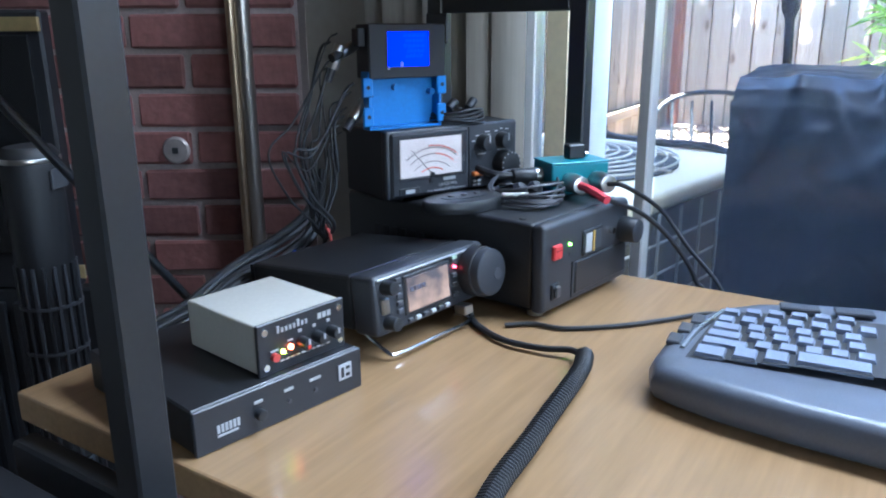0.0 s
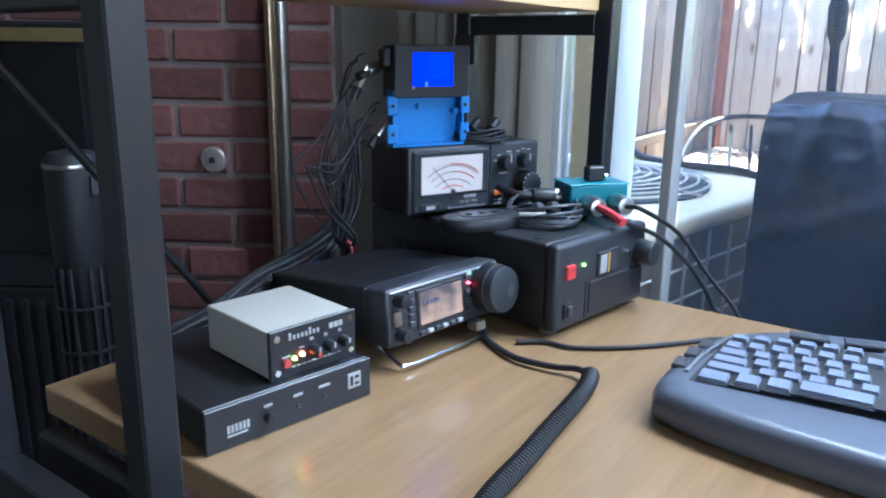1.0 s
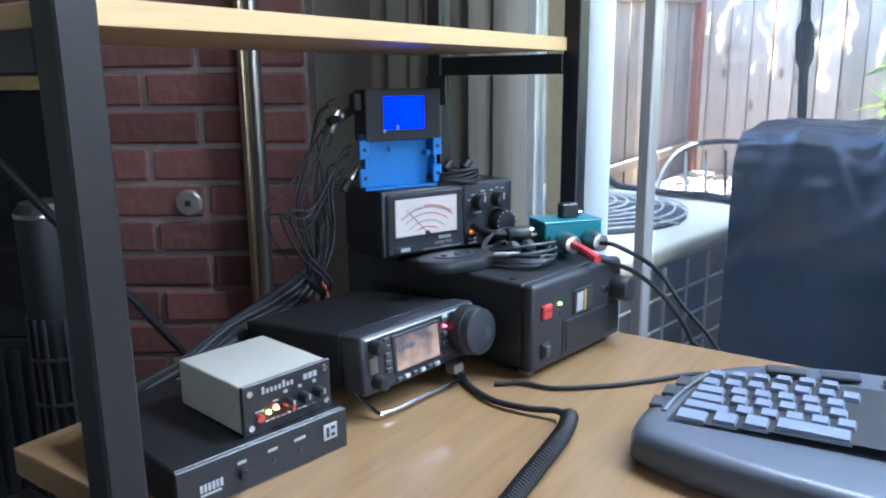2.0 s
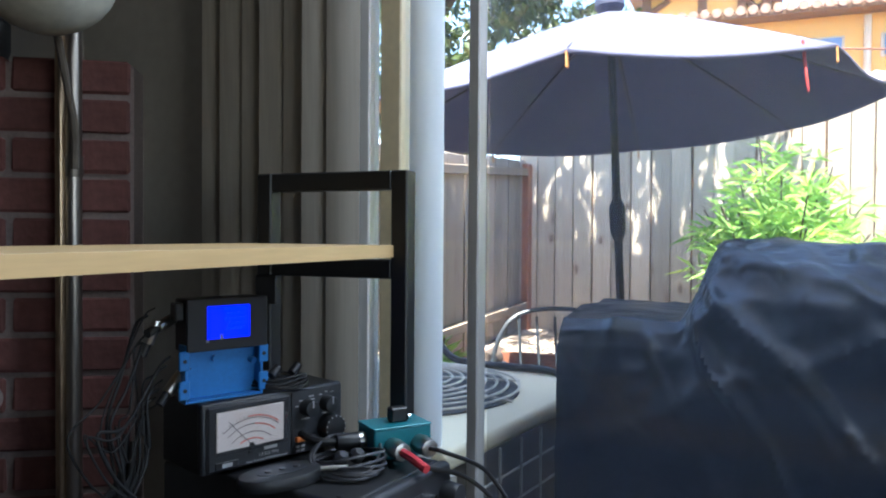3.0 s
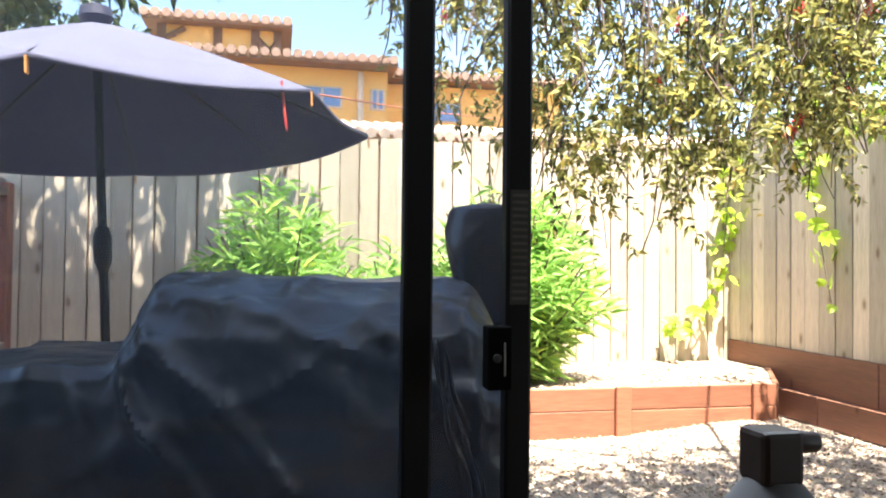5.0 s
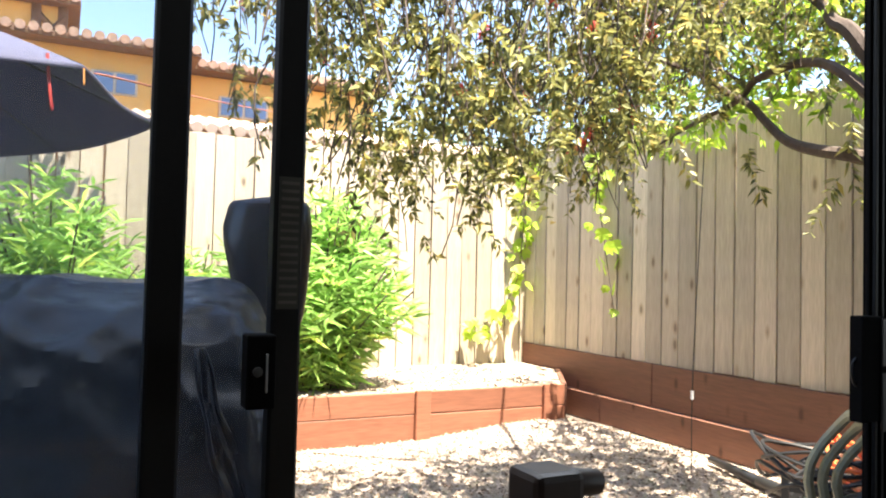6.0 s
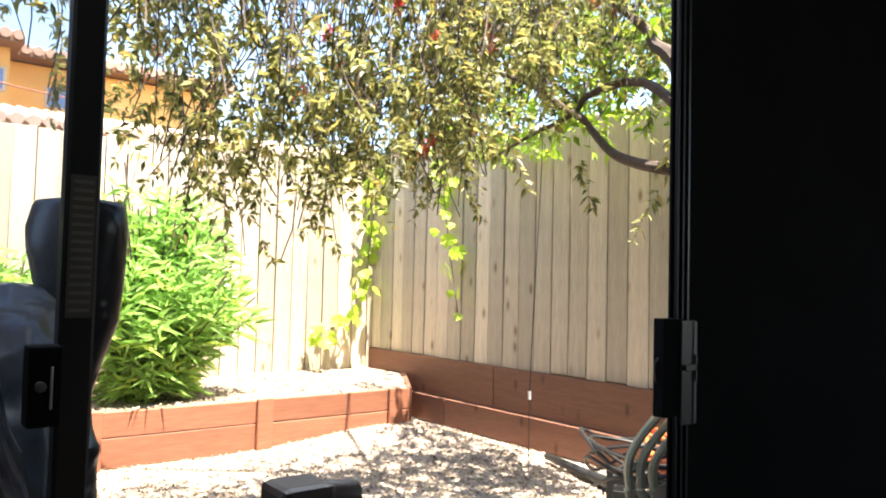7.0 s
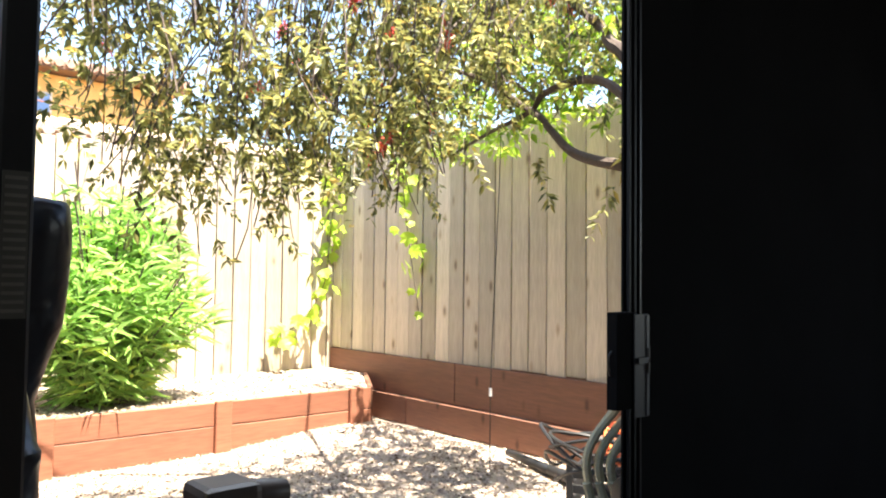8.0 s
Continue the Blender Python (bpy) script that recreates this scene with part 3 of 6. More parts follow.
post = thing("fence_corner_post", pose(6.28, 2.0, G), "red-brown stained fence corner post", "post")
part("shaft", boxed(-0.06, 0.06, -0.06, 0.06, 0, 1.7, 0.006), STAINED, post)
RAIL = surface("weathered rail", (0.19, 0.145, 0.11), 0.85, 0, 18, 0.3, 0.3, 0.003, (0.5, 6, 6))
for z, fall in ((1.545, 0.0646), (0.44, 0.02)):
    bm = boxed(3.2, 6.2, 1.94, 1.995, z, z + 0.06, 0.004)
    for v in bm.verts:
        v.co.z -= fall * (6.3 - v.co.x)
    part("rail", bm, RAIL, left, at=left.matrix_basis.inverted())

bed = thing("raised_bed", pose(0, 0, 0), "raised planting bed of red-brown stained timber planks", "planter", kind="structure")
bm = bmesh.new()
plan = ((5.0, 1.98), (5.0, -3.37), (5.76, -3.85), (FX, -3.85), (FX, 1.98))
low, high = [[bm.verts.new((x, y, z)) for x, y in plan] for z in (G, 0.262)]
bm.faces.new(low)
bm.faces.new(list(reversed(high)))
for k in range(5):
    bm.faces.new((low[k], high[k], high[(k + 1) % 5], low[(k + 1) % 5]))
bmesh.ops.recalc_face_normals(bm, faces=bm.faces)
part("bed_soil", bm, SOIL, bed, "pale chip mulch")
rnd = random.Random(8)
ys = [1.98, 0.9, -0.13, -1.16, -2.21, -3.23]
for a, b in zip(ys, ys[1:] + [-3.38]):
    for z0, z1 in ((G - 0.02, 0.115), (0.122, 0.27)):
        timber("plank", boxed(4.96, 5.0, b + 0.004, a - 0.004, z0, z1 + rnd.uniform(-0.003, 0.003), 0.004), bed)
for y in ys[1:]:
    timber("bed_post", boxed(4.925, 4.96, y - 0.055, y + 0.055, G - 0.02, 0.283, 0.006), bed)
slant = timber("plank", boxed(0, 0.9, -0.04, 0, G - 0.02, 0.27, 0.004), bed, STAINED_X)
slant.matrix_basis = pose(5.0, -3.372, 0, 0, 0, -32.3)
board = thing("retaining_boards", pose(0, 0, 0), "stained kickboards along the foot of the fence", "kickboard", kind="structure")
for a, b in ((FX, 4.6), (4.594, 2.6), (2.594, 1.3)):
    timber("plank", boxed(b, a, -3.93, -3.88, 0.138, 0.445, 0.004), board, STAINED_X)
for a, b in ((6.2, 5.15), (5.144, 3.1), (3.094, 1.3)):
    timber("plank", boxed(b, a, -3.93, -3.85, G - 0.02, 0.131, 0.004), board, STAINED_X)


# ---- grill under its cover ----
def grill_cover():
    t = thing("covered_grill", pose(1.33, 0.0, G), "barbecue grill under a creased black vinyl cover", "grill")
    bm = bmesh.new()
    ny, rings = 150, []
    for i in range(ny + 1):
        y = 0.455 - 0.765 * i / ny
        # height of the cover along the grill: a low side shelf, then the hood
        u = min(1, max(0, (0.275 - y) / 0.06))
        u = u * u * (3 - 2 * u)
        w = min(1, max(0, (y + 0.31) / 0.06))
        w = math.sqrt(max(0.0, 1 - (1 - w) ** 2))
        top = 0.922 + (1.04 - 0.922) * u - G
        top -= (1 - w) * 0.1 * u
        low = 1 - u
        prof = []
        f0 = 0.012 * low
        front = [(f0 + 0.0, 0.12), (f0, 0.3), (f0, 0.45), (f0, 0.6), (f0, 0.72), (f0 + 0.002, 0.82), (f0 + 0.006, 0.9)]
        prof += [(x, min(z, top - 0.05)) for x, z in front]
        sl = 0.02 + 0.12 * u
        prof += [(f0 + 0.012 + sl * 0.15, top - 0.045 * (1 + u)), (f0 + 0.02 + sl * 0.5, top - 0.02 * (1 + u)), (f0 + 0.03 + sl, top - 0.004), (f0 + 0.08 + sl, top), (0.3, top), (0.4, top - 0.004), (0.44, top - 0.03), (0.45, top - 0.1), (0.455, 0.6), (0.455, 0.12)]
        # finer steps along the section
        fine = []
        for (x0, z0), (x1, z1) in zip(prof, prof[1:]):
            fine += [(x0 + (x1 - x0) * q / 9, z0 + (z1 - z0) * q / 9) for q in range(9)]
        fine.append(prof[-1])
        ring = []
        for x, z in fine:
            n1 = noise.noise((y * 5, x * 5 + 3, z * 4)) * 0.016
            n2 = noise.ridged_multi_fractal((y * 6 + z * 3, x * 5, z * 5 - y * 2), 1.0, 2.0, 4, 0.8, 2.0) * 0.014
            zz = z + G
            warp = 0.02 * noise.noise((y * 7, zz * 7, 2.0))
            fold = 0.0
            # long creases: centre at a height, lean, depth of relief, width
            for yc, zc, lean, amp, wid in ((0.15, 0.895, 0.92, 0.017, 0.008), (0.178, 0.81, 0.56, 0.015, 0.007), (0.0, 0.955, 2.6, 0.013, 0.012), (-0.12, 0.97, -2.2, 0.012, 0.011), (0.235, 0.92, 0.42, 0.016, 0.011), (0.17, 0.9, 0.75, 0.009, 0.012), (0.05, 0.93, 1.6, 0.01, 0.02), (-0.03, 0.95, -1.3, 0.008, 0.016), (-0.15, 0.9, 0.9, 0.009, 0.014), (0.13, 0.7, -2.0, 0.008, 0.02), (-0.1, 0.72, 2.4, 0.009, 0.025), (0.4, 0.85, -0.3, 0.006, 0.012), (0.33, 0.9, 0.5, 0.006, 0.01), (-0.235, 0.9, 0.1, 0.01, 0.01)):
                d = ((y - yc) + (zc - zz) * lean + warp) / math.sqrt(1 + lean * lean)
                fold += amp * math.exp(-(d / wid) ** 2) * math.exp(-((zz - zc) / 0.22) ** 2)
            end = 0.02 * (w - 1)
            ring.append(bm.verts.new((x - n1 - n2 - fold - end, y + noise.noise((x * 6, y * 6, z * 6 + 9)) * 0.008, z + n1 * 0.5 + n2 * 0.6)))
        rings.append(ring)
    for a, b in zip(rings, rings[1:]):
        for k in range(len(a) - 1):
            bm.faces.new((a[k], b[k], b[k + 1], a[k + 1]))
    for ring, flip in ((rings[0], False), (rings[-1], True)):
        bm.faces.new(ring if flip else list(reversed(ring)))
    part("cover", bm, COVER, t, smooth=60)
    part("grill_cart", boxed(0.06, 0.4, -0.24, 0.4, 0.06, 0.85, 0.01), BLACK_METAL, t)
    for x in (0.08, 0.38):
        for y in (-0.22, 0.38):
            part("wheel", cyled((x, y - 0.012, 0.035), (x, y + 0.012, 0.035), 0.035, n=20, bevel=0.004), RUBBER, t, smooth=True)
    return t


grill_cover()


def torn_plastic():
    t = thing("torn_plastic_sheet", pose(1.31, -0.165, G), "torn brittle plastic sheet hanging at the covered grill's end", "sheet")
    bm = bmesh.new()
    rows = []
    for i in range(60):
        z = 0.25 + 0.77 * i / 59
        row = []
        for k in range(13):
            f = k / 12
            edge = 0.012 * noise.noise((z * 14, 3.0, f))
            y = -0.22 * (1.02 - z) - (0.02 + 0.07 * (1.02 - z)) * f + edge
            x = 0.012 * f * f - 0.01 * noise.ridged_multi_fractal((f * 3, z * 7, 1.0), 1.0, 2.0, 3, 0.8, 2.0) - 0.012 + 0.006 * math.sin(f * 17 + z * 9)
            row.append(bm.verts.new((x, y, z)))
        rows.append(row)
    for i, (a, b) in enumerate(zip(rows, rows[1:])):
        for k in range(12):
            if noise.noise((k * 0.5, i * 0.16, 5.0)) > -0.28:
                bm.faces.new((a[k], a[k + 1], b[k + 1], b[k]))
    m, nt, bs = nodes_of("brittle plastic")
    n = noise_of(nt, 28, 5, (1, 1, 0.45))
    n.noise_type = "RIDGED_MULTIFRACTAL"
    r = ramp(nt, n.outputs["Fac"], [(0.15, (0.012, 0.012, 0.014)), (0.38, (0.1, 0.088, 0.075)), (0.62, (0.55, 0.48, 0.39))])
    nt.links.new(r.outputs["Color"], bs.inputs["Base Color"])
    bs.inputs["Roughness"].default_value = 0.3
    bumped(nt, bs, n.outputs["Fac"], 0.8, 0.006)
    sheet = part("sheet", bm, m, t, smooth=60)
    th = sheet.modifiers.new("thickness", "SOLIDIFY")
    th.thickness = 0.0015
    return t


torn_plastic()


def chimney_cover():
    t = thing("covered_smoker_stack", pose(1.66, -0.342, G), "slim covered stack behind the grill under black vinyl", "smoker")
    bm = bmesh.new()
    prof = [(0.03, 0.86), (0.036, 0.92), (0.05, 0.98), (0.061, 1.04), (0.068, 1.1), (0.073, 1.16), (0.073, 1.19), (0.067, 1.226), (0.062, 1.234), (0.03, 1.24), (0.008, 1.244)]
    lathe(bm, [(0.03, 0.2), (0.028, 0.6)] + prof, 40)
    for v in bm.verts:
        a = math.atan2(v.co.y, v.co.x)
        v.co.x *= 1 + 0.06 * math.cos(3 * a + v.co.z * 6)
        v.co += Vector((noise.noise(v.co * 9), noise.noise(v.co * 9 + Vector((4, 0, 0))), 0)) * 0.012
    part("cover", bm, COVER, t, smooth=60)
    part("post", cyled((0, 0, 0), (0, 0, 0.9), 0.03, n=20), BLACK_METAL, t, smooth=True)
    return t


chimney_cover()


# ---- air conditioner ----
def air_conditioner():
    t = thing("air_conditioner", pose(1.60, 0.87, G, 0, 0, -9), "cream outdoor air conditioner with a wire fan guard", "condenser")
    h, s = 0.725 - G, 0.34
    bm = boxed(-s, s, -s, s, h - 0.035, h, 0.012, 3)
    # no round opening is cut; a dark disc under the guard paints its shade
    part("top_pan", bm, AC_PAINT, t, smooth=True)
    part("base_pan", boxed(-s, s, -s, s, 0, 0.05, 0.008), AC_PAINT, t)
    part("coil", boxed(-s + 0.02, s - 0.02, -s + 0.02, s - 0.02, 0.05, h - 0.036), surface("dusty coil fins", (0.2, 0.17, 0.13), 0.7, 0.3, 300, 0.4, 0.4, 0.002, (1, 1, 0.1)), t, "dusty brown coil fins")
    wire = surface("cream wire", (0.6, 0.55, 0.44), 0.5)
    for i in range(12):
        z = 0.09 + i * 0.055
        part("guard_wire", tubed([(-s, -s + 0.004, z), (s, -s + 0.004, z)], 0.0025, 6, 0), wire, t)
        part("guard_wire", tubed([(s - 0.004, -s, z), (s - 0.004, s, z)], 0.0025, 6, 0), wire, t)
    for i in range(9):
        x = -s + 0.01 + i * (2 * s - 0.02) / 8
        part("guard_wire", tubed([(x, -s, 0.05), (x, -s, h - 0.036)], 0.003 if i % 8 else 0.012, 6, 0), wire, t)
    part("fan_shade_disc", cyled((0, 0, h + 0.0005), (0, 0, h + 0.004), 0.265, n=48), surface("shadowed fan well", (0.05, 0.048, 0.045), 0.7), t)
    for i in range(11):
        r = 0.03 + i * 0.0235
        ring = [(r * math.cos(k * math.pi / 24), r * math.sin(k * math.pi / 24), h + 0.03 - 0.018 * (r / 0.27) ** 2) for k in range(49)]
        part("guard_ring", tubed(ring, 0.0026, 5, 0), wire, t)
    for k in range(8):
        a = k * math.pi / 4
        part("guard_spoke", tubed([(0.03 * math.cos(a), 0.03 * math.sin(a), h + 0.026), (0.28 * math.cos(a), 0.28 * math.sin(a), h + 0.006)], 0.003, 5, 0), wire, t)
    return t


air_conditioner()
hose = thing("rubber_hose", pose(0, 0, 0), "black hose lying over the air conditioner", "hose")
part("line", tubed([(1.95, 0.99, 0.83), (1.93, 0.92, 0.79), (1.9, 0.86, 0.748), (1.9, 0.8, 0.737), (1.9, 0.72, 0.735), (1.88, 0.6, 0.735), (1.86, 0.5, 0.70)], 0.009, 8), RUBBER, hose, smooth=True)


# ---- patio umbrella ----
def umbrella():
    t = thing("patio_umbrella", pose(3.68, 0.711, G, -3.0, 1.5, 0), "open navy canvas patio umbrella, paler on its sunlit top", "umbrella")
    R, zr, za = 1.16, 1.68, 2.16
    n, m = 8, 10
    bm = bmesh.new()
    rows = []
    for j in range(m + 1):
        f = j / m
        row = []
        for k in range(n * 8):
            a = 2 * math.pi * k / (n * 8) + 0.05
            ph = (k % 8) / 8
            sag = math.sin(math.pi * ph)
            r = R * f * (1 - 0.085 * sag * f)
            z = za - (za - zr) * f ** 1.12 - 0.035 * sag * f * (1 - 0.3 * f)
            row.append(bm.verts.new((r * math.cos(a), r * math.sin(a), z)) if f else None)
        rows.append(row)
    tip = bm.verts.new((0, 0, za))
    N = n * 8
    for k in range(N):
        bm.faces.new((tip, rows[1][k], rows[1][(k + 1) % N]))
        for a, b in zip(rows[1:], rows[2:]):
            bm.faces.new((a[k], b[k], b[(k + 1) % N], a[(k + 1) % N]))
    val = []
    for k in range(N):
        v = rows[m][k].co
        val.append(bm.verts.new((v.x * 1.003, v.y * 1.003, v.z - 0.016)))
    for k in range(N):
        bm.faces.new((rows[m][k], val[k], val[(k + 1) % N], rows[m][(k + 1) % N]))
    rim_rows = [[(v.co.x, v.co.y, v.co.z) for v in row] for row in rows[1:]]
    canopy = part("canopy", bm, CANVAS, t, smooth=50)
    s = canopy.modifiers.new("cloth", "SOLIDIFY")
    s.thickness = 0.003
    # second skin under the canopy that carries the shade colour
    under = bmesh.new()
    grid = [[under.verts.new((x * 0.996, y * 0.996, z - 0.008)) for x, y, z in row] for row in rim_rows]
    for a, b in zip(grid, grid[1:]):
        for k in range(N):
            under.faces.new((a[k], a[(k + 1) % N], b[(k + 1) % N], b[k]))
    part("shade_layer", under, SHADED_CANVAS, t, "navy underside, darkened for shade", 50)
    part("finial", lathe(bmesh.new(), [(0.05, za - 0.01), (0.07, za + 0.02), (0.065, za + 0.06), (0.03, za + 0.075), (0.01, za + 0.08)], 20), surface("dark navy cap", (0.03, 0.03, 0.06), 0.7), t, smooth=True)
    part("pole", cyled((0, 0, 0.05), (0, 0, za), 0.019, n=16), BRONZE, t, smooth=True)
    part("crank_housing", lathe(bmesh.new(), [(0.02, 1.09), (0.036, 1.13), (0.038, 1.24), (0.028, 1.27), (0.02, 1.28)], 20), BRONZE, t, smooth=True)
    part("base", lathe(bmesh.new(), [(0.24, 0.0), (0.24, 0.04), (0.2, 0.07), (0.05, 0.09), (0.03, 0.2)], 32), BRONZE, t, smooth=True)
    for k in range(8):
        a = 2 * math.pi * k / 8 + 0.05
        c, s_ = math.cos(a), math.sin(a)
        part("rib", tubed([(0.03 * c, 0.03 * s_, za - 0.03), (0.6 * R * c, 0.6 * R * s_, za - (za - zr) * 0.55 - 0.02), (R * 0.99 * c, R * 0.99 * s_, zr + 0.0)], 0.007, 6, 3), BRONZE, t)
        part("tab", boxed(-0.012, 0.012, -0.003, 0.003, -0.05, 0.0), surface("orange tab", (0.5, 0.22, 0.06), 0.7) if k == 0 else bpy.data.materials["orange tab"], t, at=pose(R * 1.0 * c, R * 1.0 * s_, zr - 0.012))
    part("tie_cord", tubed([(-0.8, -0.76, zr + 0.02), (-0.805, -0.765, zr - 0.09), (-0.8, -0.77, zr - 0.15), (-0.792, -0.765, zr - 0.09), (-0.79, -0.76, zr + 0.02)], 0.005, 6, 4), surface("red cord", (0.55, 0.06, 0.05), 0.6), t, "hanging red tie cord", True)
    return t


umbrella()


def patio_chair(at, label):
    t = thing("patio_chair", at, label, "chair", "patio chairs")
    mat = surface("dark green enamel", (0.028, 0.034, 0.04), 0.45) if "dark green enamel" not in bpy.data.materials else bpy.data.materials["dark green enamel"]
    part("back_hoop", tubed([(-0.23, 0.2, 0.42), (-0.25, 0.25, 0.62), (-0.17, 0.28, 0.79), (0, 0.29, 0.83), (0.17, 0.28, 0.79), (0.25, 0.25, 0.62), (0.23, 0.2, 0.42)], 0.009, 8), mat, t, smooth=True)
    for k in range(5):
        x = -0.14 + 0.07 * k
        part("back_bar", tubed([(x, 0.2, 0.43), (x, 0.285, 0.8)], 0.006, 6, 0), mat, t)
    part("seat", boxed(-0.24, 0.24, -0.22, 0.22, 0.40, 0.425, 0.01), mat, t)
    for x in (-0.21, 0.21):
        part("arm", tubed([(x, 0.24, 0.62), (x * 1.15, 0.05, 0.66), (x * 1.15, -0.17, 0.64), (x * 1.1, -0.22, 0.56), (x, -0.2, 0.42)], 0.01, 8), mat, t, smooth=True)
        for y in (-0.19, 0.19):
            part("leg", tubed([(x, y, 0.41), (x * 1.1, y * 1.12, 0.0)], 0.011, 8, 0), mat, t)
    return t


patio_chair(pose(2.75, 0.74, G, 0, 0, -60), "dark metal patio chair with a hooped back by the umbrella")
patio_chair(pose(2.35, 0.35, G, 0, 0, 100), "dark metal patio chair half hidden behind the grill")
pl = thing("wood_offcut_stack", pose(4.9, 1.75, G), "stack of split red-brown logs by the fence", "log stack")
for i, (y, z) in enumerate(((-0.1, 0.07), (0.04, 0.07), (0.18, 0.07), (-0.03, 0.2), (0.11, 0.2), (0.04, 0.29))):
    part("log", cyled((-0.15, y, z), (0.16, y + 0.01, z), 0.068, 0.064, 12, 0.004), BARK if i % 2 else STAINED, pl)


# ---- neighbours ----
def neighbour_house():
    t = thing("neighbour_house", pose(15, 0, G), "ochre stucco house with brown timbers and clay tile roofs", "house")
    part("main_wall", boxed(0, 6, -2.0, 1.6, 0, 4.95), STUCCO, t)
    part("wing_wall", boxed(0.9, 6, -6, -2.0, 0, 4.95), STUCCO, t)
    part("tower_wall", boxed(0.3, 5, 0.05, 2.35, 4.9, 5.72), STUCCO, t)
    for y0, y1, ox, z, nm in ((-2.15, 1.9, -0.45, 4.95, "main_roof"), (-6.2, -2.15, 0.5, 4.98, "wing_roof"), (-0.15, 2.6, 0.0, 5.68, "tower_roof")):
        roof = part(nm, boxed(ox, ox + 3.5, y0, y1, z, z + 0.1, 0.01), DARK_BEAM, t)
        bm = bmesh.new()
        for row in range(4):
            y = y0
            while y < y1:
                tube(bm, [(ox - 0.06 + row * 0.4, y + 0.1, z + 0.12 + row * 0.08), (ox + 0.4 + row * 0.4, y + 0.1, z + 0.2 + row * 0.08)], 0.085, 8)
                y += 0.2
        tagged(part("roof_tiles", bm, TERRACOTTA, roof), kind="stuff")
    for y in (2.27, 1.25, 0.55, 0.13):
        part("timber_post", boxed(0.24, 0.3, y - 0.08, y + 0.08, 4.95, 5.72), DARK_BEAM, t)
    for a, b in (((0.5, 5.0), (0.1, 5.5)), ((0.5, 5.5), (0.1, 5.1)), ((2.2, 5.4), (1.85, 5.62))):
        part("timber_brace", tubed([(0.26, a[0], a[1]), (0.26, b[0], b[1])], 0.06, 4, 0), DARK_BEAM, t)
    # the blue base colour paints the sky reflected in these panes
    pane_mat = surface("sky-blue far window", (0.16, 0.26, 0.45), 0.1)
    pale = surface("pale window frame", (0.6, 0.52, 0.4), 0.6)
    for y0, y1, xf in ((-1.12, -0.34, 0.0), (-1.95, -1.66, 0.0), (-3.7, -2.7, 0.9)):
        w = part("window", boxed(xf - 0.03, xf + 0.02, y0, y1, 4.18, 4.6, 0.01), pale, t)
        for q in range(2):
            yy = y0 + 0.05 + q * (y1 - y0 - 0.05) / 2
            part("pane", boxed(xf - 0.05, xf - 0.03, yy, yy + (y1 - y0) / 2 - 0.08, 4.22, 4.56), pane_mat, w)
    part("rain_pipe", cyled((-0.06, -1.46, 0), (-0.06, -1.46, 4.9), 0.06, n=10), pale, t)
    return t


neighbour_house()


def garage():
    t = thing("neighbour_garage", pose(8.4, 0, G), "low neighbour building with a pale clay tile roof", "garage")
    part("garage_wall", boxed(0.3, 5, -6, 0.6, 0, 2.5), STUCCO, t)
    roof = part("garage_roof", boxed(0.0, 5, -6.2, 0.75, 2.48, 2.53), DARK_BEAM, t)
    bm = bmesh.new()
    for row in range(6):
        y = -6.2
        while y < 0.75:
            tube(bm, [(-0.05 + row * 0.32, y + 0.07, 2.56 + row * 0.075), (0.32 + row * 0.32, y + 0.07, 2.635 + row * 0.075)], 0.06, 8)
            y += 0.145
    tagged(part("roof_tiles", bm, surface("bleached clay tile", (0.55, 0.43, 0.34), 0.85, 0, 12, 0.25, 0.3, 0.01), roof), kind="stuff")
    return t


garage()
wire = thing("string_light_cable", pose(0, 0, 0), "thin sagging cable strung across the yard", "cable")
part("line", tubed([(3.2, -0.1, 1.72), (4.5, -0.8, 1.95), (6.3, -1.8, 2.3)], 0.004, 5), surface("red cable", (0.5, 0.16, 0.08), 0.5), wire)


# ---- things by the jamb outside ----
def hose_reel():
    t = thing("garden_hose_coil", pose(1.66, -2.02, G), "pale green garden hose coiled on a black reel", "hose")
    for k in range(3):
        r = 0.21 + 0.03 * k
        pts = [(r * math.cos(a * math.pi / 16) * 0.65, -0.03 + 0.035 * k + 0.02 * math.sin(a), 0.5 + r * math.sin(a * math.pi / 16)) for a in range(33)]
        part("hose_loop", tubed(pts, 0.014, 8, 2), surface("pale hose", (0.36, 0.36, 0.25), 0.5) if k == 0 else bpy.data.materials["pale hose"], t, smooth=True)
    part("reel_drum", cyled((0, -0.09, 0.5), (0, 0.09, 0.5), 0.06, n=28, bevel=0.01), BLACK_PLASTIC, t, smooth=True)
    for y in (-0.11, 0.11):
        part("reel_foot", tubed([(-0.25, y, 0.0), (0, y, 0.5), (0.25, y, 0.0)], 0.014, 8, 0), BLACK_PLASTIC, t)
    return t


hose_reel()


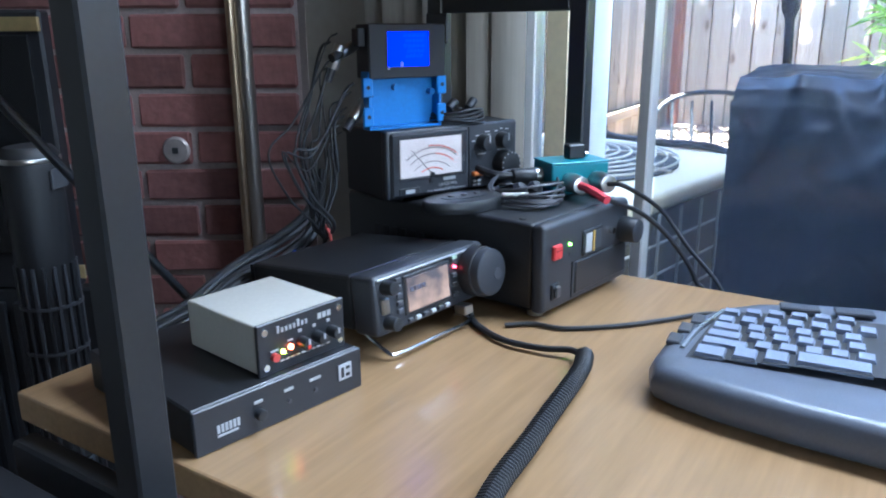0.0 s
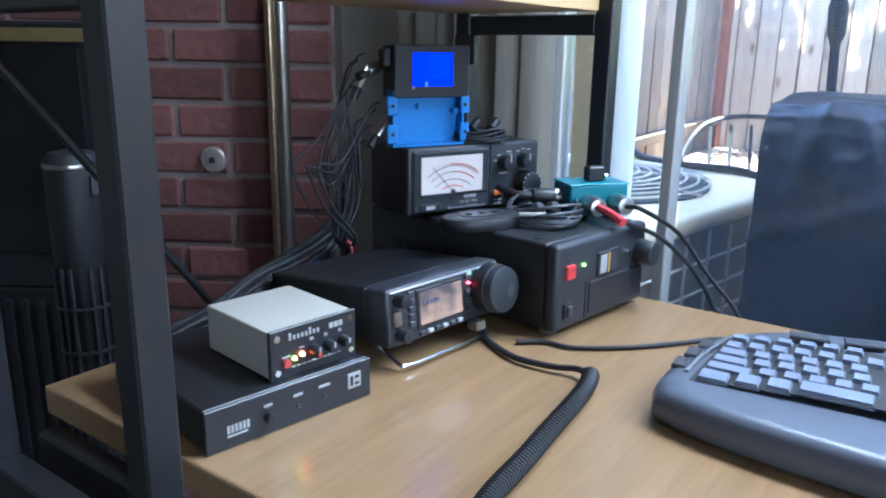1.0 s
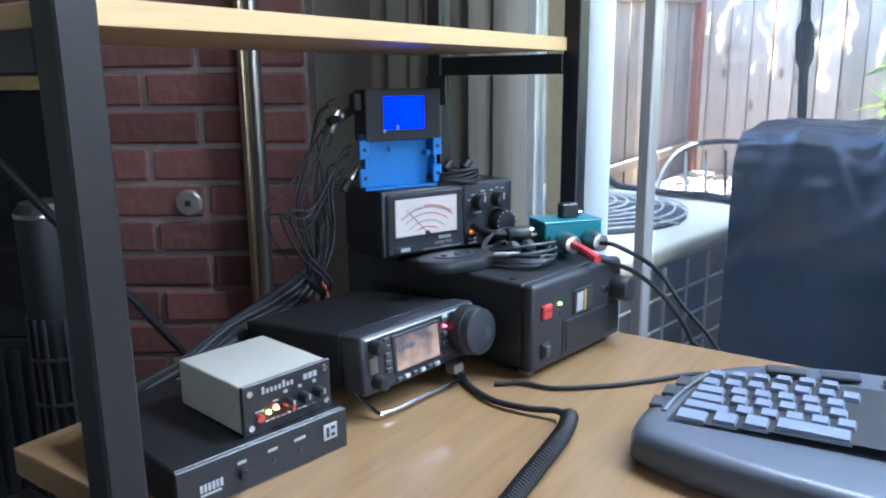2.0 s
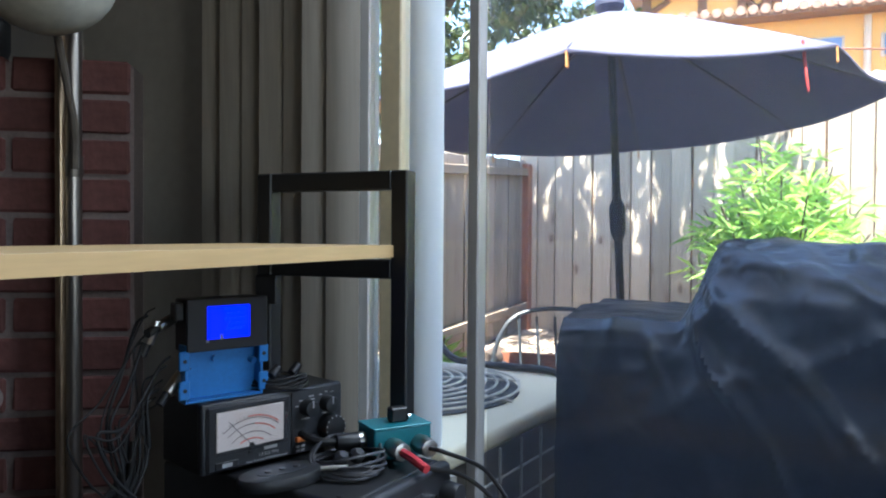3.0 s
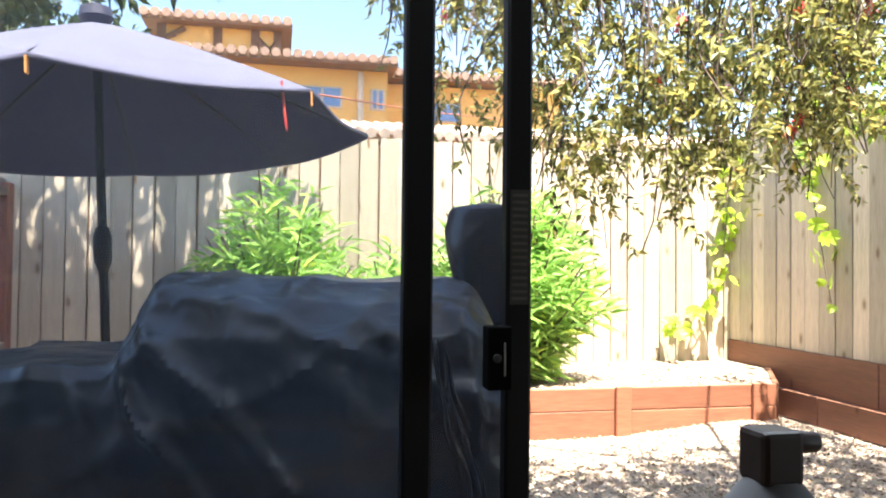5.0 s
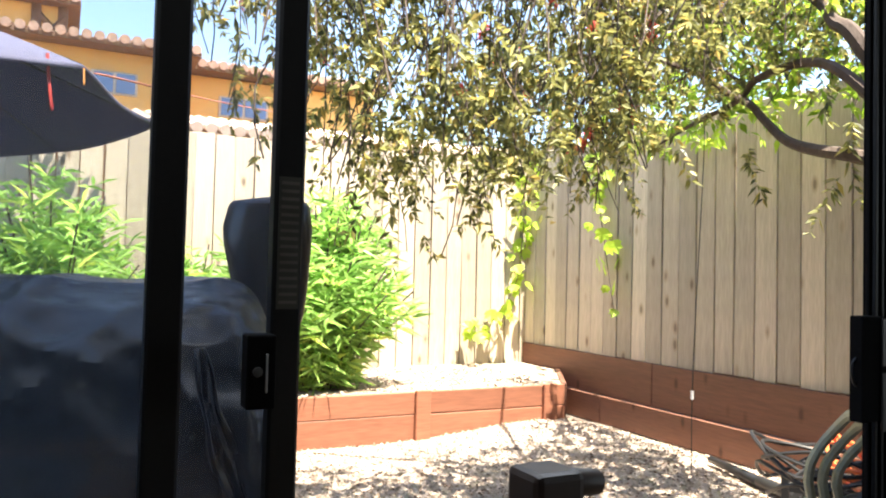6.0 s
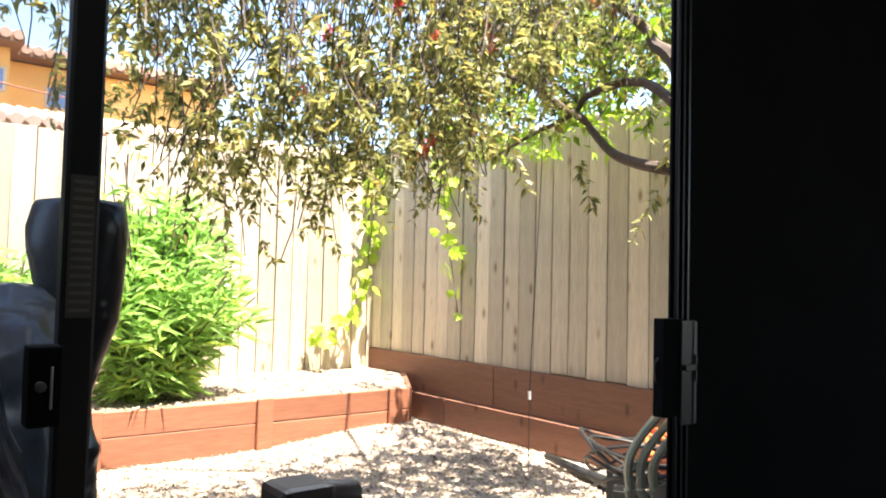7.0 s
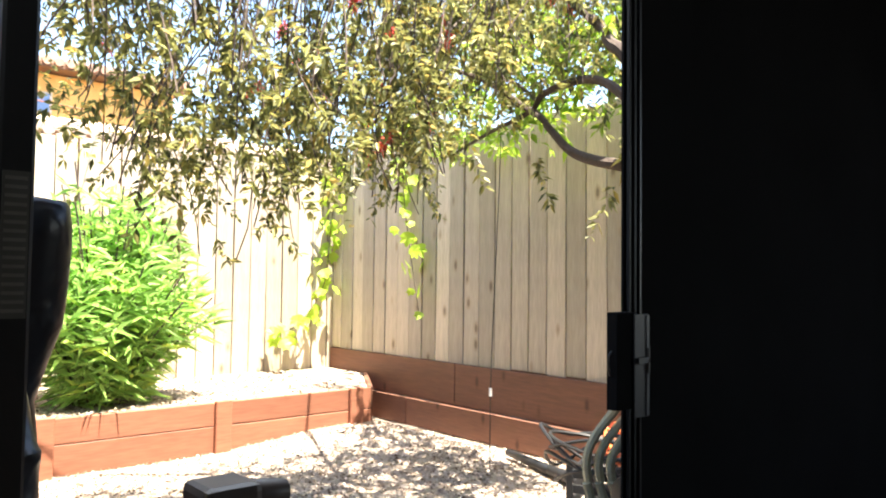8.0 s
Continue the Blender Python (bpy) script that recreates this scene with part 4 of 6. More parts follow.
def crate():
    t = thing("plastic_crate", pose(2.22, -2.72, G, 0, 0, 24), "black slatted plastic crate full of cords", "crate")
    for z in range(6):
        for y in (-0.15, 0.15):
            part("slat", boxed(-0.2, 0.2, y - 0.006, y + 0.006, 0.03 + z * 0.06, 0.065 + z * 0.06, 0.002), BLACK_PLASTIC, t)
        for x in (-0.2, 0.2):
            part("slat", boxed(x - 0.006, x + 0.006, -0.15, 0.15, 0.03 + z * 0.06, 0.065 + z * 0.06, 0.002), BLACK_PLASTIC, t)
    for x in (-0.2, 0.2):
        for y in (-0.15, 0.15):
            part("corner", boxed(x - 0.014, x + 0.014, y - 0.014, y + 0.014, 0, 0.39, 0.003), BLACK_PLASTIC, t)
    part("floor", boxed(-0.19, 0.19, -0.14, 0.14, 0.0, 0.012), BLACK_PLASTIC, t)
    return t


crate()
cord = thing("extension_cord", pose(2.2, -2.7, 0.31), "tangled orange extension cord heaped in the crate", "cord")
rnd = random.Random(5)
pts = [(0.17 * math.cos(k * 0.9 + rnd.random()) * rnd.uniform(0.5, 1), 0.12 * math.sin(k * 0.9) * rnd.uniform(0.5, 1), 0.005 * k % 0.16 + rnd.uniform(-0.02, 0.03)) for k in range(38)]
part("line", tubed(pts, 0.008, 6, 5), surface("orange vinyl", (0.7, 0.16, 0.05), 0.45), cord, smooth=True)
cable = thing("black_cord", pose(2.3, -2.66, 0.26), "loose loops of black cable over the crate", "cord")
pts = [(0.3 * math.cos(k * 1.1) * rnd.uniform(0.6, 1), 0.2 * math.sin(k * 1.1), rnd.uniform(-0.05, 0.2)) for k in range(34)]
part("line", tubed(pts, 0.008, 6, 6), RUBBER, cable, smooth=True)
pipe = thing("leaf_blower_tube", pose(0, 0, 0), "dark grey leaf blower tube lying on the gravel", "blower")
part("tube", cyled((3.3, -3.48, -0.035), (2.75, -3.3, -0.015), 0.032, 0.04, 24, 0.006), BLACK_PLASTIC, pipe, smooth=True)
part("nozzle", cyled((3.8, -3.64, -0.04), (3.295, -3.478, -0.035), 0.022, 0.031, 20, 0.004), BLACK_PLASTIC, pipe, smooth=True)
wire2 = thing("hanging_wire", pose(0, 0, 0), "thin wire hanging from the branches with a white tag", "wire")
part("line", tubed([(3.55, -3.3, 2.2), (3.547, -3.29, 1.72), (3.6, -3.3, 0.9), (3.63, -3.31, 0.4), (3.62, -3.3, G)], 0.003, 5), RUBBER, wire2)
part("tag", boxed(3.623, 3.637, -3.317, -3.303, 0.37, 0.42), WHITE_VINYL, wire2)


# ---- the desk ----
def desk():
    t = thing("desk", pose(0, 0, 0), "light wood laminate desk on a black steel frame", "desk")
    part("desktop", boxed(0.39, 0.86, -0.62, 0.70, 0.728, 0.75, 0.002, 2), DESK_WOOD, t)
    for x, w, y0, y1 in ((0.338, 0.021, 0.488, 0.675), (0.87, 0.021, 0.492, 0.66)):
        for y in (y0, y1):
            part("upright", boxed(x, x + w, y, y + 0.019, 0, 1.118, 0.0015), BLACK_METAL, t)
        for z in (0.08, 0.70, 1.005, 1.098):
            part("cross_bar", boxed(x + 0.0005, x + w - 0.0005, y0 + 0.019, y1, z, z + 0.02, 0.0015), BLACK_METAL, t)
        part("foot", boxed(x, x + w, -0.6, y0, 0.02, 0.042, 0.0015), BLACK_METAL, t)
        part("leg", boxed(x, x + w, -0.6, -0.578, 0.042, 0.728, 0.0015), BLACK_METAL, t)
        part("rail", boxed(x, x + w, -0.578, y0, 0.70, 0.722, 0.0015), BLACK_METAL, t)
    part("brace", tubed([(0.36, 0.700, 1.01), (0.412, 0.702, 0.945), (0.56, 0.702, 0.745), (0.62, 0.702, 0.66)], 0.0035, 8, 2), BLACK_METAL, t, "thin diagonal black rod")
    part("side_panel", boxed(0.372, 0.389, 0.2, 0.68, 0.55, 0.727, 0.002), BLACK_METAL, t)
    part("gusset", boxed(0.866, 0.87, 0.65, 0.678, 0.973, 1.005, 0.001), BLACK_METAL, t)
    return t


desk()
shelf = thing("hutch_shelf", pose(0, 0, 0), "light wood shelf board across the desk frame", "shelf")
part("board", boxed(0.3605, 0.8695, 0.5085, 0.695, 1.0275, 1.0405, 0.001), EDGE_WOOD, shelf)
part("edge_band", boxed(0.3605, 0.8695, 0.507, 0.5083, 1.0277, 1.0403), EDGE_WOOD, shelf)

INK = surface("white print", (0.38, 0.38, 0.38), 0.6)
DARK_FACE = surface("black front panel", (0.02, 0.021, 0.024), 0.4, 0, 600, 0.2, 0.04, 0.0002)


def bars(parent, y, rows, mat=None, name="print"):
    """Unreadable print as small bars on a front face: rows of x0, x1, z0, z1."""
    for x0, x1, z0, z1 in rows:
        part(name, boxed(x0, x1, y - 0.0006, y + 0.0004, z0, z1), mat or INK, parent)


def knob(parent, x, z, y, r, depth, mat=None, name="knob", pointer=True, label=""):
    bm = cyled((x, y, z), (x, y - depth, z), r, r * 0.9, 22, 0.0008)
    k = part(name, bm, mat or BLACK_PLASTIC, parent, label, smooth=True)
    if pointer:
        part("pointer", boxed(x - 0.0007, x + 0.0007, y - depth - 0.0005, y - depth + 0.0003, z + r * 0.1, z + r * 0.9), INK, k)
    return k


def screw(parent, x, z, y, r=0.0028):
    part("screw", cyled((x, y + 0.001, z), (x, y - 0.0012, z), r, r * 0.8, 14), CHROME, parent, smooth=True)


def led(parent, x, z, y, colour, strength, r=0.0018):
    part("indicator", cyled((x, y + 0.001, z), (x, y - 0.002, z), r, r * 0.6, 12), glow("indicator " + str(len(bpy.data.materials)), colour, strength), parent, smooth=True)


# antenna tuner, flat black box
def tuner():
    t = thing("antenna_tuner", pose(0.399, 0.524, 0.75, 0, 0, -9.5), "flat black antenna tuner box on the desk", "tuner")
    w, d, h = 0.126, 0.135, 0.029
    part("case", boxed(0, w, 0.003, d, 0.001, h, 0.0012), BLACK_METAL, t)
    part("front_panel", boxed(-0.0005, w + 0.0005, 0, 0.003, 0.0, h, 0.0008), DARK_FACE, t)
    bars(t, 0, [(0.014 + k * 0.0027, 0.0158 + k * 0.0027, 0.0105, 0.0155) for k in range(6)] + [(0.014, 0.028, 0.008, 0.0092), (0.04, 0.046, 0.0192, 0.021), (0.062, 0.069, 0.0192, 0.021), (0.082, 0.091, 0.0192, 0.021)])
    part("logo", boxed(0.106, 0.117, -0.0008, 0.0002, 0.011, 0.022), INK, t, "square white maker's mark")
    bars(t, -0.0008, [(0.108, 0.110, 0.013, 0.02), (0.112, 0.115, 0.013, 0.015), (0.112, 0.115, 0.018, 0.02)], DARK_FACE)
    part("power_button", cyled((0.043, 0, 0.012), (0.043, -0.005, 0.012), 0.0035, n=16, bevel=0.0005), BLACK_PLASTIC, t, smooth=True)
    for x in (0.0655, 0.0865):
        part("lamp", cyled((x, 0, 0.012), (x, -0.0012, 0.012), 0.0014, n=12), SATIN_PLASTIC, t)
    for x in (0.03, 0.09):
        part("rear_socket", cyled((x, d, 0.017), (x, d + 0.012, 0.017), 0.007, n=16), NICKEL, t, smooth=True)
    return t


tuner()


def sound_interface():
    t = thing("sound_interface", pose(0.4515, 0.5255, 0.7791, 0, 0, -8), "small putty-grey sound card interface with a black front on the tuner", "interface")
    w, d, h = 0.0705, 0.078, 0.0345
    part("case", boxed(0.0005, w - 0.0005, 0.002, d, 0.0012, h - 0.0008, 0.0014, 2), surface("putty enamel", (0.42, 0.395, 0.335), 0.5, 0, 400, 0.08, 0.05, 0.0002), t)
    part("front_panel", boxed(0, w, -0.001, 0.002, 0, h, 0.0006), DARK_FACE, t)
    for x in (0.005, w - 0.005):
        for z in (0.0055, h - 0.0055):
            screw(t, x, z, -0.001)
    # the maker's lettering as slanted strokes
    for i in range(8):
        part("print", boxed(0.0145 + i * 0.0032, 0.0164 + i * 0.0032, -0.0016, -0.0008, 0.0258, 0.0305 if i in (0, 5) else 0.0287), INK, t)
    bars(t, -0.001, [(0.0475, 0.0505, 0.0258, 0.0295), (0.0515, 0.0545, 0.0258, 0.0295), (0.0555, 0.0585, 0.0258, 0.0295), (0.009, 0.015, 0.0145, 0.0155), (0.0225, 0.0265, 0.018, 0.019), (0.031, 0.034, 0.0215, 0.0235), (0.043, 0.0455, 0.0215, 0.0235), (0.055, 0.0575, 0.0215, 0.0235)] + [(0.016 + i * 0.0042, 0.019 + i * 0.0042, 0.0062, 0.0072) for i in range(10)])
    part("power_switch", cyled((0.0115, -0.001, 0.011), (0.0115, -0.004, 0.011), 0.0028, n=14), surface("red cap", (0.5, 0.06, 0.05), 0.4), t, "red push button", True)
    led(t, 0.0185, 0.0125, -0.001, (0.55, 1.0, 0.05), 1.2)
    led(t, 0.0245, 0.0138, -0.001, (1.0, 0.12, 0.04), 1.6, 0.0022)
    for x in (0.033, 0.0455, 0.058):
        knob(t, x, 0.0145, -0.001, 0.0042, 0.009)
    part("dial_mark", boxed(0.0315, 0.0338, -0.0106, -0.0098, 0.012, 0.0145), surface("red mark", (0.6, 0.05, 0.03), 0.4), t)
    return t


sound_interface()


def transceiver():
    t = thing("radio_transceiver", pose(0.561, 0.5225, 0.7685, -6, 0, -7), "compact black radio transceiver tilted up on a wire bail", "radio")
    w, d, h = 0.134, 0.142, 0.0455
    part("case", boxed(0.002, w - 0.002, 0.02, d, 0.001, h - 0.001, 0.003, 2), BLACK_METAL, t)
    face = part("front_housing", boxed(0, w, -0.006, 0.02, -0.001, h, 0.0045, 3), GREY_PLASTIC, t, "rounded front housing", True)
    part("chrome_edge", boxed(0.004, w - 0.004, -0.0075, -0.004, h - 0.0042, h - 0.0022, 0.0006), NICKEL, face)
    m, nt, bs = nodes_of("lit amber screen")
    n1 = noise_of(nt, 38, 3)
    r = ramp(nt, n1.outputs["Fac"], [(0.35, (0.03, 0.027, 0.03)), (0.6, (0.15, 0.1, 0.075))])
    nt.links.new(r.outputs["Color"], bs.inputs["Base Color"])
    nt.links.new(r.outputs["Color"], bs.inputs["Emission Color"])
    bs.inputs["Emission Strength"].default_value = 0.12
    bs.inputs["Roughness"].default_value = 0.08
    part("screen_bezel", boxed(0.031, 0.086, -0.0072, -0.005, 0.008, h - 0.006, 0.0008), DARK_FACE, t)
    sc = part("screen", boxed(0.034, 0.083, -0.0079, -0.007, 0.0105, h - 0.0085, 0.0003), m, t, "dim colour screen with amber glow")
    for i, (x0, z0, ww) in enumerate(((0.037, 0.026, 0.004), (0.042, 0.026, 0.003), (0.046, 0.026, 0.004), (0.051, 0.026, 0.004))):
        part("digit", boxed(x0, x0 + ww, -0.0083, -0.0078, z0, z0 + 0.0035), surface("screen digit", (0.1, 0.1, 0.13), 0.4) if i == 0 else bpy.data.materials["screen digit"], sc)
    for z, r_ in ((0.036, 0.0058), (0.0085, 0.0058)):
        knob(t, 0.012, z, -0.006, r_, 0.011, name="volume_knob", pointer=False)
    part("mode_button", boxed(0.006, 0.014, -0.0085, -0.005, 0.0155, 0.028, 0.001), NICKEL, t, "pale rocker button")
    for z in (0.012, 0.018, 0.024, 0.030, 0.036):
        part("button", boxed(0.0225, 0.0285, -0.0082, -0.005, z, z + 0.004, 0.0006), SATIN_PLASTIC, t)
    for i in range(6):
        part("button", boxed(0.033 + i * 0.0088, 0.0385 + i * 0.0088, -0.0082, -0.005, 0.0022, 0.0055, 0.0006), INK if i % 2 else SATIN_PLASTIC, t)
    for i, z in enumerate((0.008, 0.016, 0.024, 0.036)):
        part("button", boxed(0.0885, 0.0945, -0.0082, -0.005, z, z + 0.0038, 0.0006), SATIN_PLASTIC, t)
    part("green_button", boxed(0.089, 0.096, -0.0082, -0.005, 0.0385, 0.042, 0.0006), surface("pale green key", (0.3, 0.4, 0.3), 0.5), t)
    led(t, 0.0925, 0.0325, -0.0065, (1.0, 0.05, 0.08), 0.7, 0.0014)
    big = part("tuning_knob", cyled((0.115, -0.006, 0.024), (0.115, -0.028, 0.024), 0.0205, 0.0195, 40, 0.002), GREY_PLASTIC, t, "large ribbed tuning knob", True)
    part("rim", cyled((0.115, -0.008, 0.024), (0.115, -0.02, 0.024), 0.0212, n=40, bevel=0.001), RUBBER, big, smooth=True)
    part("finger_dimple", cyled((0.122, -0.0275, 0.0215), (0.122, -0.0285, 0.0215), 0.0052, n=20), SATIN_PLASTIC, big, smooth=True)
    part("mic_jack", boxed(0.093, 0.104, -0.014, -0.002, -0.009, -0.0008, 0.001), NICKEL, t, "clear modular plug")
    for x in (0.01, w - 0.02):
        part("rear_foot", cyled((x + 0.01, d - 0.02, -0.004), (x + 0.01, d - 0.02, 0.001), 0.006, n=14), RUBBER, t)
    for i in range(14):
        part("cooling_fin", boxed(0.006 + i * 0.009, 0.0075 + i * 0.009, d, d + 0.008, 0.004, h - 0.004), BLACK_METAL, t)
    part("bail", tubed([(0.012, 0.03, 0.001), (0.008, -0.004, -0.0125), (0.0145, -0.012, -0.0155), (0.06, -0.012, -0.0157), (0.098, -0.012, -0.0155), (0.104, -0.004, -0.0125), (0.1, 0.03, 0.001)], 0.0016, 8, 5), CHROME, t, "chrome wire bail stand", True)
    return t


transceiver()


def power_supply():
    t = thing("power_supply", pose(0.697, 0.4495, 0.75, 0, 0, -8), "large black bench power supply with a red switch", "power supply")
    w, d, z0, h = 0.147, 0.238, 0.006, 0.0825
    part("case", boxed(0.001, w - 0.001, 0.012, d, z0, h, 0.004, 3), BLACK_METAL, t, smooth=True)
    part("front_housing", boxed(0, w, 0, 0.014, z0 - 0.001, h + 0.0005, 0.005, 4), GREY_PLASTIC, t, "rounded charcoal front", True)
    part("lower_panel", boxed(0.05, w - 0.006, -0.0015, 0.003, 0.012, 0.042, 0.0012), DARK_FACE, t)
    part("panel_seam", boxed(0.045, 0.0465, -0.0008, 0.002, 0.01, 0.043), RUBBER, t)
    part("red_switch", boxed(0.0125, 0.0255, -0.003, 0.002, 0.051, 0.0635, 0.001), surface("red switch", (0.55, 0.05, 0.05), 0.35), t, "square red switch")
    bars(t, -0.003, [(0.015, 0.023, 0.0585, 0.0595)], surface("dark red", (0.25, 0.02, 0.02), 0.5))
    led(t, 0.0395, 0.06, -0.0002, (0.25, 1.0, 0.05), 0.8, 0.0017)
    part("small_led", cyled((0.0405, 0.001, 0.051), (0.0405, -0.0006, 0.051), 0.0011, n=10), DARK_FACE, t)
    win = part("meter_window", boxed(0.061, 0.094, -0.002, 0.002, 0.044, 0.067, 0.001), DARK_FACE, t, "dark meter window")
    part("scale", boxed(0.064, 0.074, -0.0026, -0.0018, 0.047, 0.064), INK, win)
    part("scale", boxed(0.080, 0.091, -0.0026, -0.0018, 0.047, 0.064), SATIN_PLASTIC, win)
    part("needle", boxed(0.0765, 0.0785, -0.003, -0.0018, 0.046, 0.065), surface("amber strip", (0.7, 0.45, 0.12), 0.5), win)
    sw = part("rocker_housing", boxed(0.012, 0.024, -0.0022, 0.002, 0.016, 0.030, 0.0008), BLACK_PLASTIC, t)
    part("rocker", boxed(0.014, 0.022, -0.005, -0.0015, 0.018, 0.028, 0.0012), SATIN_PLASTIC, sw)
    knob(t, 0.134, 0.055, 0.0, 0.0125, 0.017, GREY_PLASTIC, "voltage_knob", False)
    part("terminal", cyled((0.111, 0.001, 0.058), (0.111, -0.004, 0.058), 0.003, n=14), CHROME, t, smooth=True)
    part("top_screw", cyled((0.012, 0.03, h - 0.001), (0.012, 0.03, h + 0.0012), 0.003, n=12), RUBBER, t)
    part("top_screw", cyled((0.135, 0.03, h - 0.001), (0.135, 0.03, h + 0.0012), 0.003, n=12), RUBBER, t)
    for x in (0.014, w - 0.014):
        for y in (0.016, d - 0.02):
            part("foot", cyled((x, y, 0.0), (x, y, z0 + 0.001), 0.007, 0.008, 16), surface("tan foot", (0.3, 0.24, 0.15), 0.7) if x < 0.02 and y < 0.02 else RUBBER, t)
    for i in range(12):
        part("side_vent", boxed(-0.0002, 0.0012, 0.06 + i * 0.012, 0.066 + i * 0.012, 0.02, 0.055), RUBBER, t)
    return t


power_supply()


def swr_meter():
    t = thing("power_meter", pose(0.697, 0.6085, 0.8335, 0, 0, -21), "charcoal station power meter with an analogue dial on the power supply", "meter")
    w, d, h = 0.157, 0.076, 0.0665
    part("case", boxed(0.001, w - 0.001, 0.008, d, 0.002, h - 0.0005, 0.002, 2), BLACK_METAL, t)
    part("front_housing", boxed(0, w, 0, 0.01, 0.002, h, 0.003, 3), GREY_PLASTIC, t, "moulded charcoal front", True)
    part("dial_bezel", boxed(0.004, 0.093, -0.003, 0.003, 0.004, h - 0.003, 0.002), GREY_PLASTIC, t)
    m, nt, bs = nodes_of("backlit dial")
    bs.inputs["Base Color"].default_value = (0.4, 0.385, 0.4, 1)
    bs.inputs["Emission Color"].default_value = (1.0, 0.9, 0.88, 1)
    bs.inputs["Emission Strength"].default_value = 0.022
    bs.inputs["Roughness"].default_value = 0.15
    dial = part("dial", boxed(0.013, 0.083, -0.0042, -0.002, 0.022, h - 0.009, 0.0004), m, t, "pale dial with red and black scales")
    red = surface("red scale", (0.65, 0.12, 0.1), 0.5)
    cx, cz = 0.048, 0.006
    def arc(r, a0, a1, mat, th):
        bm = bmesh.new()
        n = 14
        for i in range(n):
            b0, b1 = a0 + (a1 - a0) * i / n, a0 + (a1 - a0) * (i + 1) / n
            q = [(cx + (r + s) * math.sin(radians(b)), -0.0046, cz + (r + s) * math.cos(radians(b)) * 0.95) for b, s in ((b0, -th), (b1, -th), (b1, th), (b0, th))]
            bm.faces.new([bm.verts.new(p) for p in q])
        part("scale_arc", bm, mat, dial)
    for r, a0, a1, mat in ((0.0465, -5, 38, red), (0.0445, -40, 40, DARK_FACE), (0.0385, -40, 5, DARK_FACE), (0.0385, 5, 40, red), (0.031, -42, 42, DARK_FACE), (0.0245, -30, 30, red)):
        arc(r, a0, a1, mat, 0.00035 if mat is not red else 0.0006)
    for a in range(-40, 41, 5):
        r0, r1 = 0.0445, 0.0475
        bm = bmesh.new()
        q = [(cx + r * math.sin(radians(a + e)), -0.0047, cz + r * math.cos(radians(a + e)) * 0.95) for r, e in ((r0, -0.3), (r0, 0.3), (r1, 0.3), (r1, -0.3))]
        bm.faces.new([bm.verts.new(p) for p in q])
        part("tick", bm, red if a > 0 else DARK_FACE, dial)
    part("needle_hub", cyled((cx, -0.0044, 0.023), (cx, -0.0055, 0.023), 0.0026, n=18), SATIN_PLASTIC, dial)
    part("needle", tubed([(cx, -0.0052, 0.023), (cx - 0.024, -0.0052, 0.048)], 0.00035, 4, 0), DARK_FACE, dial)
    g = part("dial_cover", boxed(0.0095, 0.0865, -0.0066, -0.006, 0.0195, h - 0.0065), DIAL_GLASS, t)
    part("selector_window", boxed(0.0115, 0.0345, -0.004, -0.002, 0.006, 0.0125, 0.0004), DARK_FACE, t)
    bars(t, -0.004, [(0.018, 0.028, 0.0075, 0.011)])
    part("zero_screw", cyled((0.047, -0.003, 0.016), (0.047, -0.0045, 0.016), 0.0018, n=12), BLACK_PLASTIC, t)
    for txt, x, z, s in (("1.8-525 MHz", 0.056, 0.0105, 0.0042), ("Peak Reading SWR/Wattmeter", 0.043, 0.0058, 0.0036)):
        cu = bpy.data.curves.new("lettering", "FONT")
        cu.body, cu.size, cu.extrude = txt, s, 0.0001
        cu.materials.append(INK)
        ob = new("lettering", cu)
        ob.parent = t
        ob.matrix_basis = pose(x, -0.0033, z, 90, 0, 0)
    bars(t, -0.003, [(0.062, 0.076, 0.0155, 0.0185)])
    part("divider", boxed(0.0945, 0.0955, -0.0008, 0.002, 0.004, h - 0.003), RUBBER, t)
    for x, z, r in ((0.112, 0.047, 0.0085), (0.136, 0.0475, 0.0085)):
        knob(t, x, z, 0, r, 0.012)
    knob(t, 0.1385, 0.0245, 0, 0.0135, 0.014, name="calibration_knob", pointer=False)
    for i in range(11):
        a = radians(-130 + 26 * i)
        part("graduation", boxed(-0.0006, 0.0006, -0.0145, -0.0138, -0.0006, 0.0006), INK, t, at=pose(0.1385 + 0.0115 * math.sin(a), 0, 0.0245 + 0.0115 * math.cos(a)))
    part("orange_button", boxed(0.0985, 0.1115, -0.005, 0.001, 0.0145, 0.0195, 0.0015, 2), surface("orange cap", (0.8, 0.22, 0.05), 0.4), t, "orange push button", True)
    part("push_button", cyled((0.1195, 0.001, 0.0145), (0.1195, -0.006, 0.0145), 0.0045, n=18, bevel=0.0006), BLACK_PLASTIC, t, smooth=True)
    bars(t, 0, [(0.100, 0.104, 0.0045, 0.0065), (0.106, 0.110, 0.0045, 0.0065), (0.100, 0.104, 0.0085, 0.0105), (0.106, 0.110, 0.0085, 0.0105), (0.099, 0.1025, 0.0485, 0.0497), (0.1035, 0.108, 0.0535, 0.0547), (0.115, 0.121, 0.0565, 0.0577), (0.117, 0.122, 0.0535, 0.0545), (0.106, 0.116, 0.0352, 0.0364), (0.1275, 0.131, 0.0565, 0.0577), (0.1345, 0.1375, 0.0585, 0.0597), (0.141, 0.1455, 0.0575, 0.0587), (0.131, 0.141, 0.0375, 0.0385)])
    for x in (0.02, w - 0.02):
        for y in (0.012, d - 0.012):
            part("foot", cyled((x, y, -0.001), (x, y, 0.003), 0.005, n=12), RUBBER, t)
    return t


swr_meter()


